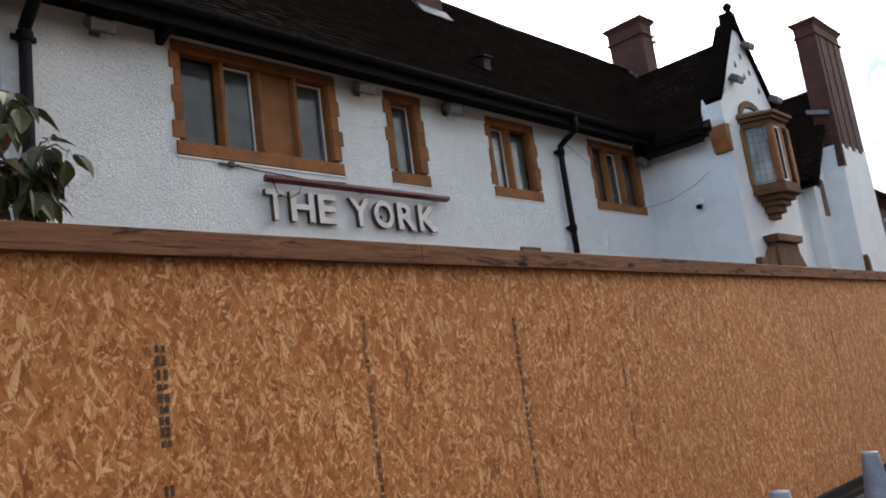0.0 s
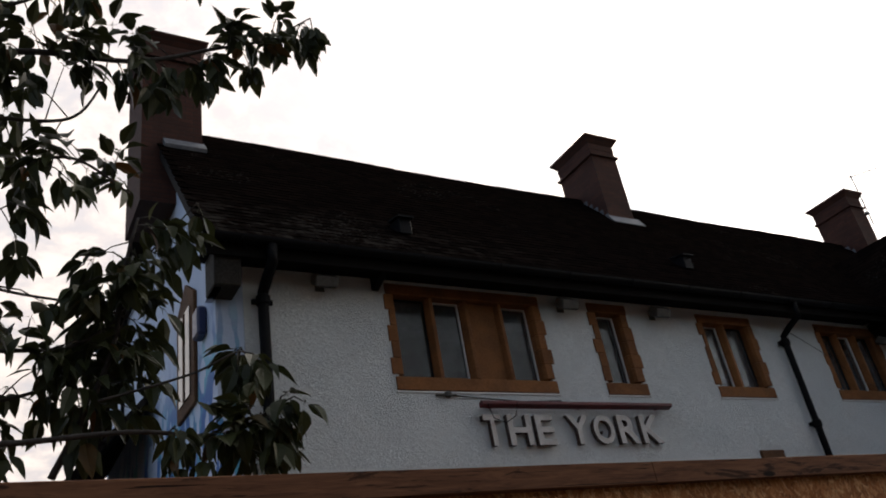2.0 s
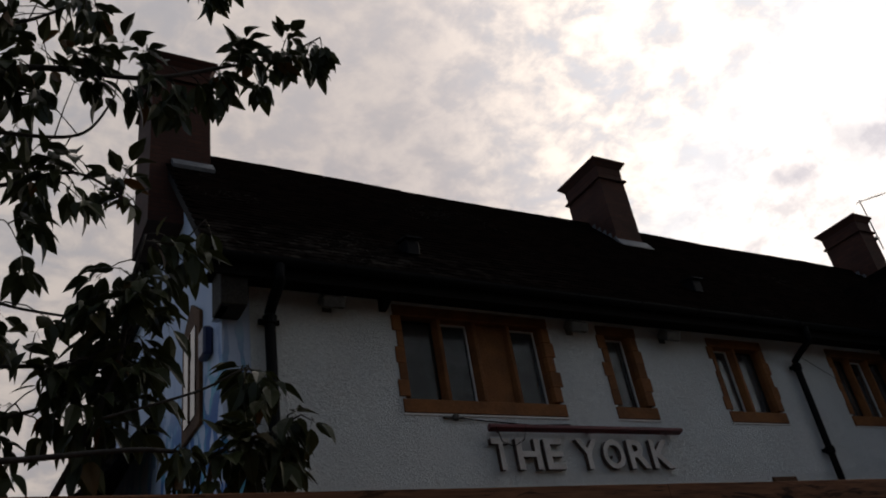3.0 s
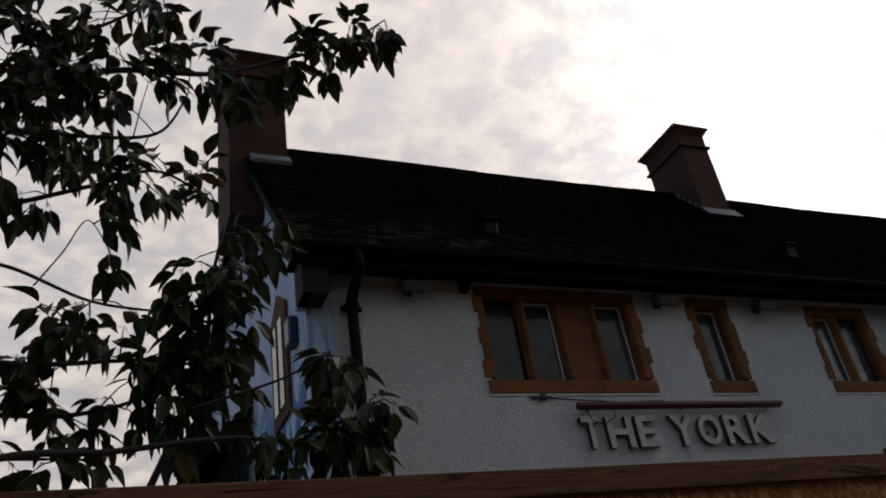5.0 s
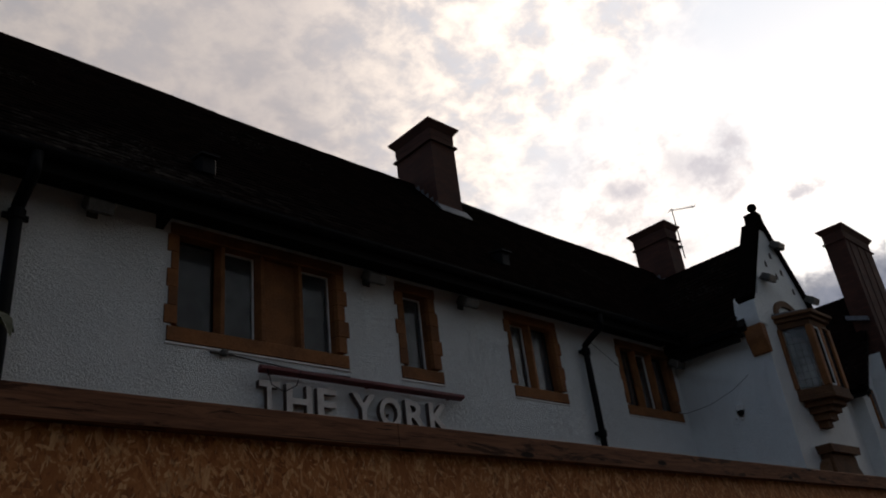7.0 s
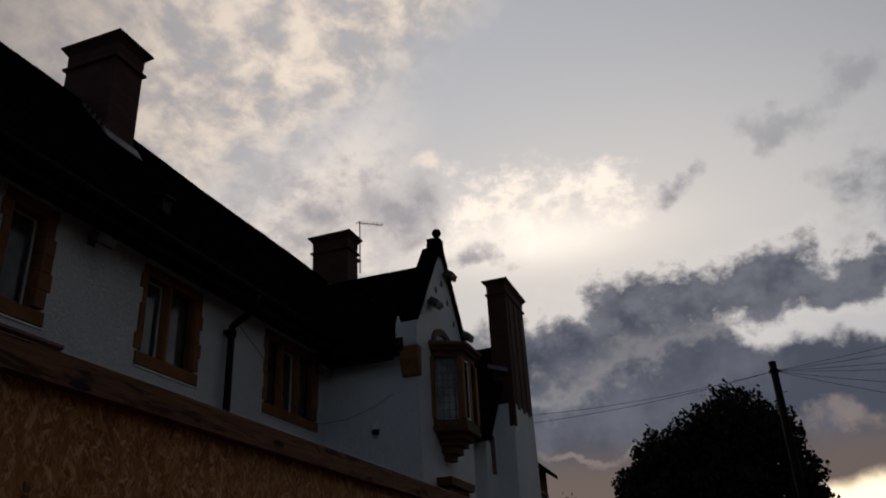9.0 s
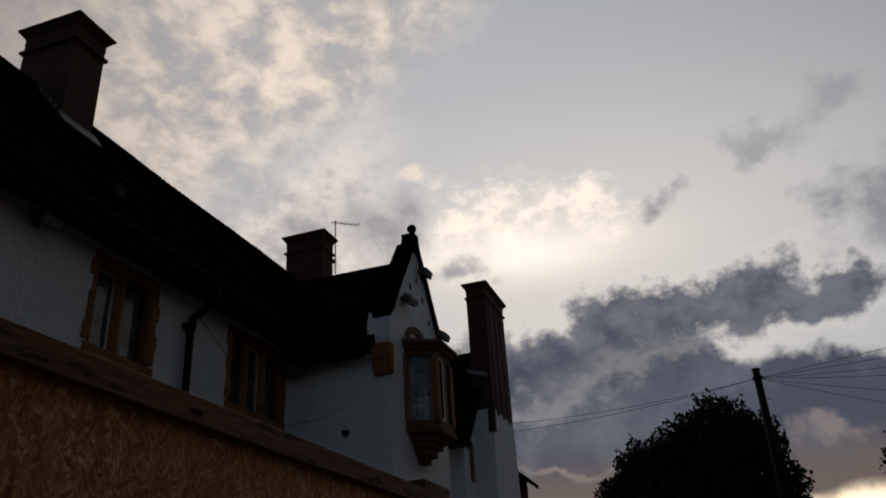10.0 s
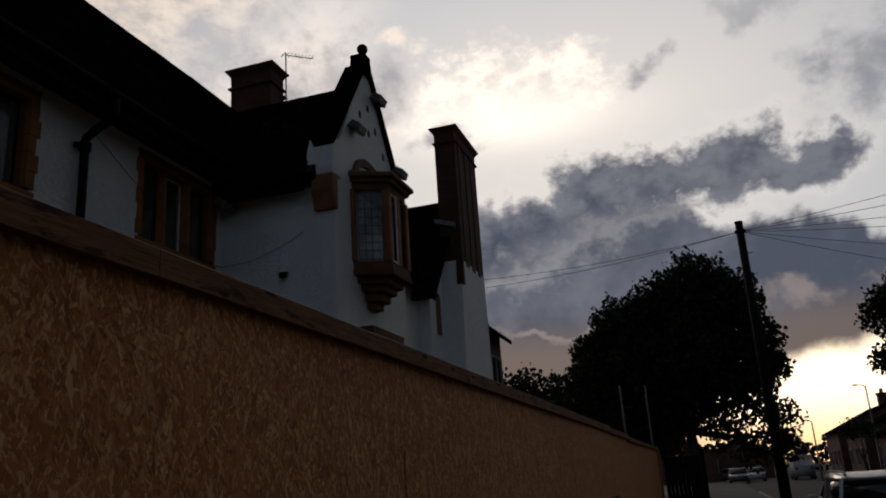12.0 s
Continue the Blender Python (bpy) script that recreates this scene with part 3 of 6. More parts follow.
# ---- ground ----
G, ROAD = 0.27, 0.17  # pavement and road levels
bm = bmesh.new()
box(bm, -2000, 3000, -2500, 2500, ROAD - 0.4, ROAD)
tagged(part("ground", bm, ASPHALT), "dark asphalt road and ground reaching the horizon", "ground", kind="structure")
bm = bmesh.new()
box(bm, -40, 90, -0.58, 2.80, ROAD, G)
tagged(part("pavement", bm, PAVING), "worn grey pavement along the hoarding", "pavement", kind="structure")
bm = bmesh.new()
box(bm, -40, 90, 2.80, 40, ROAD, G - 0.004)
tagged(part("yard_ground", bm, EARTH), "bare earth yard behind the hoarding", "ground", kind="structure")
kerb = thing("kerb", "concrete kerb stones at the pavement edge", "kerb", at=(0, -0.64, ROAD))
kerb["kind"] = "structure"
bm = bmesh.new()
box(bm, -0.455, 0.455, -0.06, 0.06, 0.0, 0.106)
soften(bm, 0.012)
stone_mesh = mesh_of("kerb_stone", bm, KERBSTONE)
for i in range(60):
    ob = new("kerb_stone", stone_mesh)
    ob.parent = kerb
    ob.location = (-8 + i * 0.918, 0, 0)

# ---- hoarding ----
FACE, TOP, PANEL = 2.85, 2.305, 1.0
hoarding = thing("hoarding", "tall fence of orange strand board with weathered timber rail", "fence", at=(0, FACE, G))


def hold(ob, parent):
    """Parent an object that was built in world places."""
    ob.parent = parent
    ob.matrix_parent_inverse = Matrix.Translation(parent.location).inverted()
    return ob


bm = bmesh.new()
box(bm, 0.0003, PANEL - 0.0003, 0, 0.015, 0.05, TOP - 0.03 - G)
panel_mesh = mesh_of("board_panel", bm, OSB)
for i in range(-7, 30):
    ob = new("board_panel", panel_mesh)
    ob.parent = hoarding
    drop = 0.0 if i < 17 else -0.02 if i < 20 else -0.065
    ob.location = (0.203 + i * PANEL, random.uniform(-0.0012, 0.0012), random.uniform(-0.005, 0.003) + drop)
# lengths of top rail, butted
cuts = [-7.0, -4.1, -0.95, 2.05, 5.1, 8.1, 11.1, 14.2, 17.1, 20.2, 23.2, 26.3, 29.2]
for a, b in zip(cuts, cuts[1:]):
    bm = bmesh.new()
    n = 9
    drop = random.uniform(-0.005, 0.002) + (0.0 if a < 17 else -0.02 if a < 20 else -0.065)
    prof = [(FACE - 0.050, TOP - 0.096), (FACE - 0.050, TOP - 0.004), (FACE - 0.046, TOP), (FACE + 0.016, TOP), (FACE + 0.016, TOP - 0.096)]
    rings = []
    for k in range(n + 1):
        x = a + 0.002 + (b - a - 0.004) * k / n
        w = [noise.noise((x * 1.7, j * 3.1, 0.4)) * 0.004 for j in range(5)]
        rings.append([bm.verts.new((x, p[0] + w[j] * 0.5, p[1] + w[j] + drop)) for j, p in enumerate(prof)])
    for r, s in zip(rings, rings[1:]):
        for j in range(5):
            bm.faces.new((r[j], r[(j + 1) % 5], s[(j + 1) % 5], s[j]))
    bm.faces.new(rings[0][::-1])
    bm.faces.new(rings[-1])
    hold(part("top_rail", bm, TIMBER, None, "knotty brown timber rail"), hoarding)
for i in range(18):
    hold(block("post", (-6.5 + i * 2.0, -6.42 + i * 2.0, FACE + 0.018, FACE + 0.10, G - 0.004, TOP - 0.1), DARK_WOOD, None), hoarding)
hold(block("end_post", (29.21, 29.30, FACE - 0.03, FACE + 0.10, G, TOP - 0.08), TIMBER, None), hoarding)
hold(block("sole_board", (-7.0, 29.2, FACE - 0.045, FACE - 0.003, G, G + 0.115), DARK_WOOD, None, "dark timber board along the foot"), hoarding)
hold(block("sole_strip", (-7.0, 29.2, FACE - 0.09, FACE - 0.047, G, G + 0.05), DARK_WOOD, None), hoarding)
hold(block("hatch", (15.6, 17.6, FACE - 0.02, FACE + 0.004, 0.45, 1.16), DARK_WOOD, None, "dark timber hatch low in the boards"), hoarding)
# printed marks up the boards, as plain broken bars
stripes = ((0.722, 1.882, 0.74, 0.046), (1.675, 1.97, 0.74, 0.026), (2.72, 1.94, 0.85, 0.028), (3.705, 1.77, 1.165, 0.026), (7.365, 1.705, 1.125, 0.017))
rnd = random.Random(4)
for x, hi, lo, w in stripes:
    bm = bmesh.new()
    z, k = hi, 0
    while z > lo:
        h = rnd.uniform(0.018, 0.042)
        if rnd.random() < 0.9:
            for s in ((-1, 1) if w > 0.04 else (0,)):
                ww = w * rnd.uniform(0.24, 0.36) if w > 0.04 else w * rnd.uniform(0.45, 0.85)
                dx = s * w * 0.26 + rnd.uniform(-0.003, 0.003)
                box(bm, x + dx - ww / 2, x + dx + ww / 2, FACE - 0.0035, FACE + 0.003, z - h, z)
            if w > 0.04 and rnd.random() < 0.75:
                zz = z - rnd.uniform(0.2, 0.8) * h
                box(bm, x - w * 0.36, x + w * 0.36, FACE - 0.0034, FACE + 0.003, zz - 0.005, zz)
        z -= h + rnd.uniform(0.003, 0.016)
        k += 1
        if k == 13 and w > 0.04:
            z -= 0.025
    tagged(hold(part("printed_mark", bm, INK if w > 0.04 else RUST_INK, None, "faded dark printed mark"), hoarding), kind="stuff")


# tapered grey bollards at the foot of the hoarding
def bollard(x, y):
    b = thing("tapered_bollard", "scuffed grey plastic cone on a dark base by the hoarding", "cone", "grey cones", (x, y, G))
    b.scale = (0.82, 0.82, 0.82)
    bm = bmesh.new()
    lathe(bm, [(0.135, 0.05), (0.128, 0.09), (0.088, 0.42), (0.078, 0.50), (0.074, 0.512), (0.03, 0.516)], (0, 0, 0), 20)
    part("cone", bm, PLASTIC_GREY, b, "", True)
    bm = bmesh.new()
    box(bm, -0.19, 0.19, -0.19, 0.19, 0.0, 0.05)
    soften(bm, 0.012)
    part("base", bm, RUBBER, b, "dark rubber base")


bollard(6.45, 2.45)
bollard(4.65, 2.45)

# ---- the public house ----
WY = 6.4
EAVE_Y, EAVE_Z, RIDGE_Y, RIDGE_Z = 6.05, 5.26, 8.4, 8.09
PITCH = math.atan2(RIDGE_Z - EAVE_Z, RIDGE_Y - EAVE_Y)
house = thing("public_house", "long white roughcast public house with dark tiled roof, boarded off", "building", at=(1.06, WY, 0))


def hpart(name, bm, material, label="", smooth=False, parent=None):
    ob = part(name, bm, material, None, label, smooth)
    return hold(ob, parent or house)


def sub(ob, parent):
    """A sub-part built in world places, under a part whose own frame is the world's."""
    ob.parent = parent
    return ob


# window: outer x0, x1, sill bottom, head top, lights (width shares; "s" stone panel, "w" white casement, "p" plain)
windows = (
    (2.73, 4.60, 4.00, 5.12, ((0.375, "p"), (0.325, "w"), (0.335, "s"), (0.35, "w"))),
    (5.30, 5.88, 4.00, 5.11, ((0.33, "w"),)),
    (7.05, 8.03, 4.00, 5.09, ((0.33, "w"), (0.36, "p"))),
    (9.36, 10.74, 4.00, 5.10, ((0.33, "p"), (0.33, "w"), (0.33, "p"))),
)
SILL, HEAD, MULL = 0.155, 0.115, 0.09


def clear(w):
    x0, x1, z0, z1, lights = w
    side = (x1 - x0 - sum(s for s, _ in lights) - MULL * (len(lights) - 1)) / 2
    side -= 0.012
    return x0 + side, x1 - side - 0.024, z0 + SILL, z1 - HEAD


bm = bmesh.new()
wall_mesh(bm, 1.302, 10.885, 0.0, 5.32, WY, WY + 0.3, [(w[0] + 0.03, w[1] - 0.03, w[2] + 0.02, w[3] - 0.02) for w in windows])
hpart("front_wall", bm, WALL, "white-painted roughcast wall with grime runs and shade painted into its pits")
bm = bmesh.new()
wall_mesh(bm, 10.885, 18.0, 0.0, 5.32, WY, WY + 0.3, [])
hpart("front_wall", bm, WALL)
bm = bmesh.new()
prism(bm, [(WY, 0), (12.4, 0), (12.4, 6.15), (8.4, 7.98), (WY, 5.42)], "x", 1.055, 1.30)
# opening of the end window goes in as a recess of stone, in front of the wall
hpart("end_wall", bm, END, "end wall with faded blue mural paint")
bm = bmesh.new()
box(bm, 1.32, 18.0, 12.1, 12.4, 0, 6.0)
hpart("rear_wall", bm, WALL)
bm = bmesh.new()
box(bm, 1.32, 18.0, WY + 0.31, 12.08, 2.9, 3.1)
hpart("upper_floor", bm, ROOM)
bm = bmesh.new()
box(bm, 1.32, 18.0, WY + 2.6, WY + 2.7, 3.12, 5.2)
hpart("inner_wall", bm, ROOM)
bm = bmesh.new()
box(bm, 1.32, 18.0, WY + 0.31, 12.08, 5.2, 5.3)
hpart("room_ceiling", bm, ROOM)


def casement(x0, x1, z0, z1, y, parent, white=True):
    """A steel casement: frame bars and one pane."""
    bm = bmesh.new()
    w = 0.016 if white else 0.010
    for b in ((x0, x0 + w, z0, z1), (x1 - w, x1, z0, z1), (x0 + w, x1 - w, z0, z0 + w), (x0 + w, x1 - w, z1 - w, z1)):
        box(bm, b[0], b[1], y - 0.012, y + 0.02, b[2], b[3])
    sub(part("casement_frame", bm, WHITE_METAL if white else IRON, None, "thin white-painted steel frame" if white else "dark steel frame"), parent)
    bm = bmesh.new()
    box(bm, x0 + w, x1 - w, y + 0.004, y + 0.008, z0 + w, z1 - w)
    ob = sub(part("pane", bm, GLASS, None, "old dusty window glass"), parent)
    ob.visible_shadow = False


def stone_window(w, k):
    x0, x1, z0, z1, lights = w
    cx0, cx1, cz0, cz1 = clear(w)
    r = random.Random(k)
    front, back = WY - 0.014, WY + 0.17
    bm = bmesh.new()
    prism(bm, [(front - 0.004, z0), (back, z0), (back, z0 + SILL), (WY + 0.07, z0 + SILL), (front - 0.004, z0 + SILL - 0.025)], "x", x0 - 0.008, x1 + 0.008)
    soften(bm, 0.004)
    root = hpart("window", bm, STONE, "ochre stone mullioned window with a chamfered sill")
    root.matrix_parent_inverse = Matrix.Translation(house.location).inverted()
    bm = bmesh.new()
    box(bm, x0 - 0.004, x1 + 0.004, front, back, z1 - HEAD, z1)
    soften(bm, 0.008)
    sub(part("lintel", bm, STONE), root)
    n = 5
    for side in (0, 1):
        for i in range(n):
            a = z0 + SILL + 0.002 + (z1 - HEAD - z0 - SILL - 0.004) * i / n
            b = z0 + SILL + 0.002 + (z1 - HEAD - z0 - SILL - 0.004) * (i + 1) / n - 0.003
            out = (0.026 if i % 2 == side else -0.002) + r.uniform(-0.016, 0.016)
            bm = bmesh.new()
            if side == 0:
                prism(bm, [(x0 - out, front), (cx0 - 0.02, front), (cx0, front + 0.04), (cx0, back), (x0 - out, back)], "z", a, b)
            else:
                prism(bm, [(x1 + out, front), (cx1 + 0.02, front), (cx1, front + 0.04), (cx1, back), (x1 + out, back)], "z", a, b)
            soften(bm, 0.004)
            sub(part("jamb_stone", bm, STONE), root)
    x = cx0
    for i, (wide, kind) in enumerate(lights):
        if kind == "s":
            bm = bmesh.new()
            box(bm, x, x + wide, WY + 0.062, back, cz0, cz1)
            soften(bm, 0.006)
            sub(part("infill_slab", bm, STONE, None, "smooth ochre slab filling a blocked light"), root)
        else:
            casement(x + 0.004, x + wide - 0.004, cz0 + 0.003, cz1 - 0.003, WY + 0.11, root, kind == "w")
        x += wide
        if i < len(lights) - 1:
            bm = bmesh.new()
            prism(bm, [(x - 0.003, WY + 0.075), (x + 0.026, WY + 0.012), (x + MULL - 0.026, WY + 0.012), (x + MULL + 0.003, WY + 0.075), (x + MULL + 0.003, back), (x - 0.003, back)], "z", cz0 - 0.005, cz1 + 0.005)
            soften(bm, 0.004)
            sub(part("mullion", bm, STONE), root)
            x += MULL
    # white line of paint run under the sill
    bm = bmesh.new()
    box(bm, x0 - 0.02, x1 + 0.02, WY - 0.012, WY + 0.002, z0 - 0.028, z0 - 0.006)
    soften(bm, 0.004)
    sub(part("drip_bead", bm, WHITE_METAL, None, "white painted mortar bead"), root)
    return root


for k, w in enumerate(windows):
    stone_window(w, k)
# head of a lower window that shows over the rail
bm = bmesh.new()
box(bm, 7.37, 7.78, WY - 0.03, WY + 0.05, 3.02, 3.345)
soften(bm, 0.01)
hpart("stone_block", bm, PALE_STONE, "tan stone block over a lower window")


# ---- roofs ----
def roof_slab(name, corners, thick, material, label=""):
    """A sloped slab under its four corners, which are given in order."""
    bm = bmesh.new()
    c = [Vector(p) for p in corners]
    nrm = (c[1] - c[0]).cross(c[3] - c[0]).normalized()
    if nrm.z < 0:
        nrm = -nrm
    hi, lo = [bm.verts.new(p) for p in c], [bm.verts.new(p - nrm * thick) for p in c]
    bm.faces.new(hi)
    bm.faces.new(lo[::-1])
    for i in range(len(c)):
        bm.faces.new((hi[i], hi[(i + 1) % len(c)], lo[(i + 1) % len(c)], lo[i]))
    return hpart(name, bm, material, label)


TILE_W, GAUGE, TILE_L, TILE_T = 0.168, 0.102, 0.158, 0.013
bm = bmesh.new()
tv = [bm.verts.new((x, y, z)) for x in (-TILE_W / 2 + 0.0015, TILE_W / 2 - 0.0015) for y in (0, TILE_L) for z in (0, TILE_T)]
for v in tv:
    if v.co.y > 0:
        v.co.z -= 0.011
for q in ((0, 1, 3, 2), (4, 6, 7, 5), (0, 4, 5, 1), (2, 3, 7, 6), (0, 2, 6, 4), (1, 5, 7, 3)):
    bm.faces.new([tv[i] for i in q])
tile_mesh = mesh_of("tile", bm, TILE)
tile_pts = np.array([v.co for v in tile_mesh.vertices])
tile_faces = [tuple(p.vertices) for p in tile_mesh.polygons]


def tile_slope(roof, origin, along, up, width, length, keep=None, singles=None, seed=1):
    """Courses of plain tiles on a slope, lapped, with a half bond and small slips."""
    r = random.Random(seed)
    along, up = Vector(along).normalized(), Vector(up).normalized()
    nrm = along.cross(up)
    if nrm.z < 0:
        nrm = -nrm
    basis = Matrix((along, up, nrm)).transposed()
    verts, faces, made = [], [], 0
    for j in range(int(length / GAUGE)):
        for i in range(int(width / TILE_W) + 1):
            u, v = (i + 0.5 * (j % 2)) * TILE_W, j * GAUGE
            if u > width - TILE_W * 0.4 or (keep and not keep(u, v)):
                continue
            spot = Vector(origin) + along * u + up * (v + r.uniform(-0.004, 0.004)) + nrm * (0.012 + r.uniform(0, 0.004) + 0.012 * noise.noise((u * 0.5, v * 0.6, seed)))
            turn = basis @ Euler((r.uniform(-0.012, 0.02), r.uniform(-0.01, 0.01), r.uniform(-0.012, 0.012))).to_matrix()
            if singles and made < 300 and singles(u, v):
                ob = new("tile", tile_mesh)
                ob.parent = roof
                ob.matrix_local = Matrix.Translation(spot) @ turn.to_4x4()
                made += 1
                continue
            base = len(verts)
            t3 = np.array(turn)
            verts.extend((tile_pts @ t3.T + np.array(spot)).tolist())
            faces.extend(tuple(q + base for q in f) for f in tile_faces)
    me = bpy.data.meshes.new("tiling")
    me.from_pydata(verts, [], faces)
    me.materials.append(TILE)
    ob = new("tiling", me)
    ob.parent = roof
    tagged(ob, "dark clay tiles with lichen near the eaves", kind="stuff")


def main_z(y):
    return EAVE_Z + (y - EAVE_Y) * math.tan(PITCH)


def ridge_course(parent, count, start, step, along, x, z, wide, sag=0.0):
    """A row of rounded ridge tiles, each one a piece on one shared mesh."""
    bm = bmesh.new()
    prism(bm, [(-wide, -0.12), (-wide * 0.58, 0.0), (0, 0.035), (wide * 0.58, 0.0), (wide, -0.12)], "x" if along == "x" else "y", 0.0, step - 0.004)
    me = mesh_of("ridge_tile", bm, TILE)
    for i in range(count):
        ob = new("ridge_tile", me)
        ob.parent = parent
        dz = sag * (math.sin(i * 0.35) * 0.5 - 0.4) + random.uniform(-0.004, 0.004)
        ob.location = (start + i * step, x, z + dz) if along == "x" else (x, start + i * step, z + dz)


up = (0, math.cos(PITCH), math.sin(PITCH))
slope_len = (RIDGE_Y - EAVE_Y) / math.cos(PITCH)
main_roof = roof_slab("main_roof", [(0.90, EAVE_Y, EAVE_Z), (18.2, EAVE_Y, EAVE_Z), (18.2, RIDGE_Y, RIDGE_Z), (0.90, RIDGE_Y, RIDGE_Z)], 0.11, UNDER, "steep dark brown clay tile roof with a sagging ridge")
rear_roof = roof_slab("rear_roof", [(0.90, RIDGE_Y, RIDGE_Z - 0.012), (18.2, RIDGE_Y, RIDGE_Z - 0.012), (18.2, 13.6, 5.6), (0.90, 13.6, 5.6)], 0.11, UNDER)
ridge_course(main_roof, 58, 0.9, 0.298, "x", RIDGE_Y, RIDGE_Z + 0.03, 0.12, 0.03)
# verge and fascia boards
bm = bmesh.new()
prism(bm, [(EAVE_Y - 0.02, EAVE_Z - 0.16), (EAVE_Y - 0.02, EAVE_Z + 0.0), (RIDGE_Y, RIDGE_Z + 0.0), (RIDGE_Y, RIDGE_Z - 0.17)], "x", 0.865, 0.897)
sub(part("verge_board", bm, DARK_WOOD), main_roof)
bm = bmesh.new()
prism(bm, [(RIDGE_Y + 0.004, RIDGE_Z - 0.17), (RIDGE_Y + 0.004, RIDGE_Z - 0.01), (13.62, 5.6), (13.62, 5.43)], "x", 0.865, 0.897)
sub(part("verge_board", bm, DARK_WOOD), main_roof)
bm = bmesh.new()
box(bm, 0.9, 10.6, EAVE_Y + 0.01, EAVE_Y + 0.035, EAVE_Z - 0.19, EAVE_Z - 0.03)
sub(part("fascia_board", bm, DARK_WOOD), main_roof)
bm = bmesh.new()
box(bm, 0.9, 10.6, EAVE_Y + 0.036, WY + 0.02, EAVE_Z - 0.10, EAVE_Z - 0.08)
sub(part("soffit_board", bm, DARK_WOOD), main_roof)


def gutter(a, b, name="gutter"):
    """A half-round gutter between two points, with brackets."""
    a, b = Vector(a), Vector(b)
    d = (b - a).normalized()
    side = Vector((-d.y, d.x, 0))
    bm = bmesh.new()
    arc = [(0.058 * math.cos(q), 0.058 * math.sin(q)) for q in [math.pi * (1 + k / 8) for k in range(9)]]
    arc += [(0.051 * math.cos(q), 0.051 * math.sin(q)) for q in [math.pi * (2 - k / 8) for k in range(9)]]
    rings = [[bm.verts.new(p + side * u + Vector((0, 0, w))) for u, w in arc] for p in (a, b)]
    n = len(arc)
    for k in range(n):
        bm.faces.new((rings[0][k], rings[0][(k + 1) % n], rings[1][(k + 1) % n], rings[1][k]))
    bm.faces.new(rings[0][::-1])
    bm.faces.new(rings[1])
    g = hpart(name, bm, IRON, "black cast-iron gutter")
    for k in range(int((b - a).length / 0.9)):
        p = a + d * (0.3 + k * 0.9)
        bm = bmesh.new()
        tube(bm, [p + side * 0.062, p + side * 0.045 + Vector((0, 0, -0.045)), p + Vector((0, 0, -0.064)), p - side * 0.045 + Vector((0, 0, -0.045)), p - side * 0.062], 0.007, 5)
        sub(part("bracket", bm, IRON), g)
    return g


gutter((0.88, EAVE_Y - 0.055, EAVE_Z - 0.03), (10.62, EAVE_Y - 0.055, EAVE_Z - 0.045))


def downpipe(x, y, z_top, collars, r=0.042, swan=True):
    bm = bmesh.new()
    pts = [(x, EAVE_Y - 0.05, EAVE_Z - 0.08), (x, EAVE_Y - 0.04, z_top + 0.16), (x, (EAVE_Y + y) / 2, z_top + 0.08), (x, y, z_top), (x, y, z_top - 0.1), (x, y, 0.05)]
    tube(bm, pts, r, 12)
    p = hpart("downpipe", bm, IRON, "black cast-iron downpipe", True)
    for z in collars:
        bm = bmesh.new()
        lathe(bm, [(r + 0.002, 0), (r + 0.016, 0.01), (r + 0.016, 0.085), (r + 0.004, 0.1)], (x, y, z), 12)
        box(bm, x - 0.095, x + 0.095, y + 0.02, y + 0.05, z + 0.025, z + 0.07)
        sub(part("collar", bm, IRON), p)
    return p


downpipe(1.46, WY - 0.075, 4.86, (4.74, 3.3, 1.6), 0.05)
downpipe(8.52, WY - 0.075, 4.83, (4.70, 3.60, 1.8))
# corner corbel under the eave at the end wall
bm = bmesh.new()
prism(bm, [(0.97, 4.80), (1.20, 4.80), (1.22, 5.2), (0.97, 5.2)], "y", EAVE_Y + 0.05, WY - 0.002)
soften(bm, 0.008)
hpart("corner_corbel", bm, CORBEL, "weathered brown block under the eave corner")
bm = bmesh.new()
prism(bm, [(0.98, 4.80), (1.053, 4.80), (1.053, 5.44), (0.98, 5.44)], "y", EAVE_Y + 0.1, WY + 0.08)
soften(bm, 0.006)
hpart("verge_corbel", bm, END, "blue-white render corbel")


def rafter_end(x):
    bm = bmesh.new()
    prism(bm, [(EAVE_Y + 0.06, 5.10), (WY - 0.002, 5.02), (WY - 0.002, 5.17), (EAVE_Y + 0.06, 5.17)], "x", x - 0.035, x + 0.035)
    hpart("rafter_end", bm, DARK_WOOD)


rafter_end(2.62)
rafter_end(10.80 - 0.1)


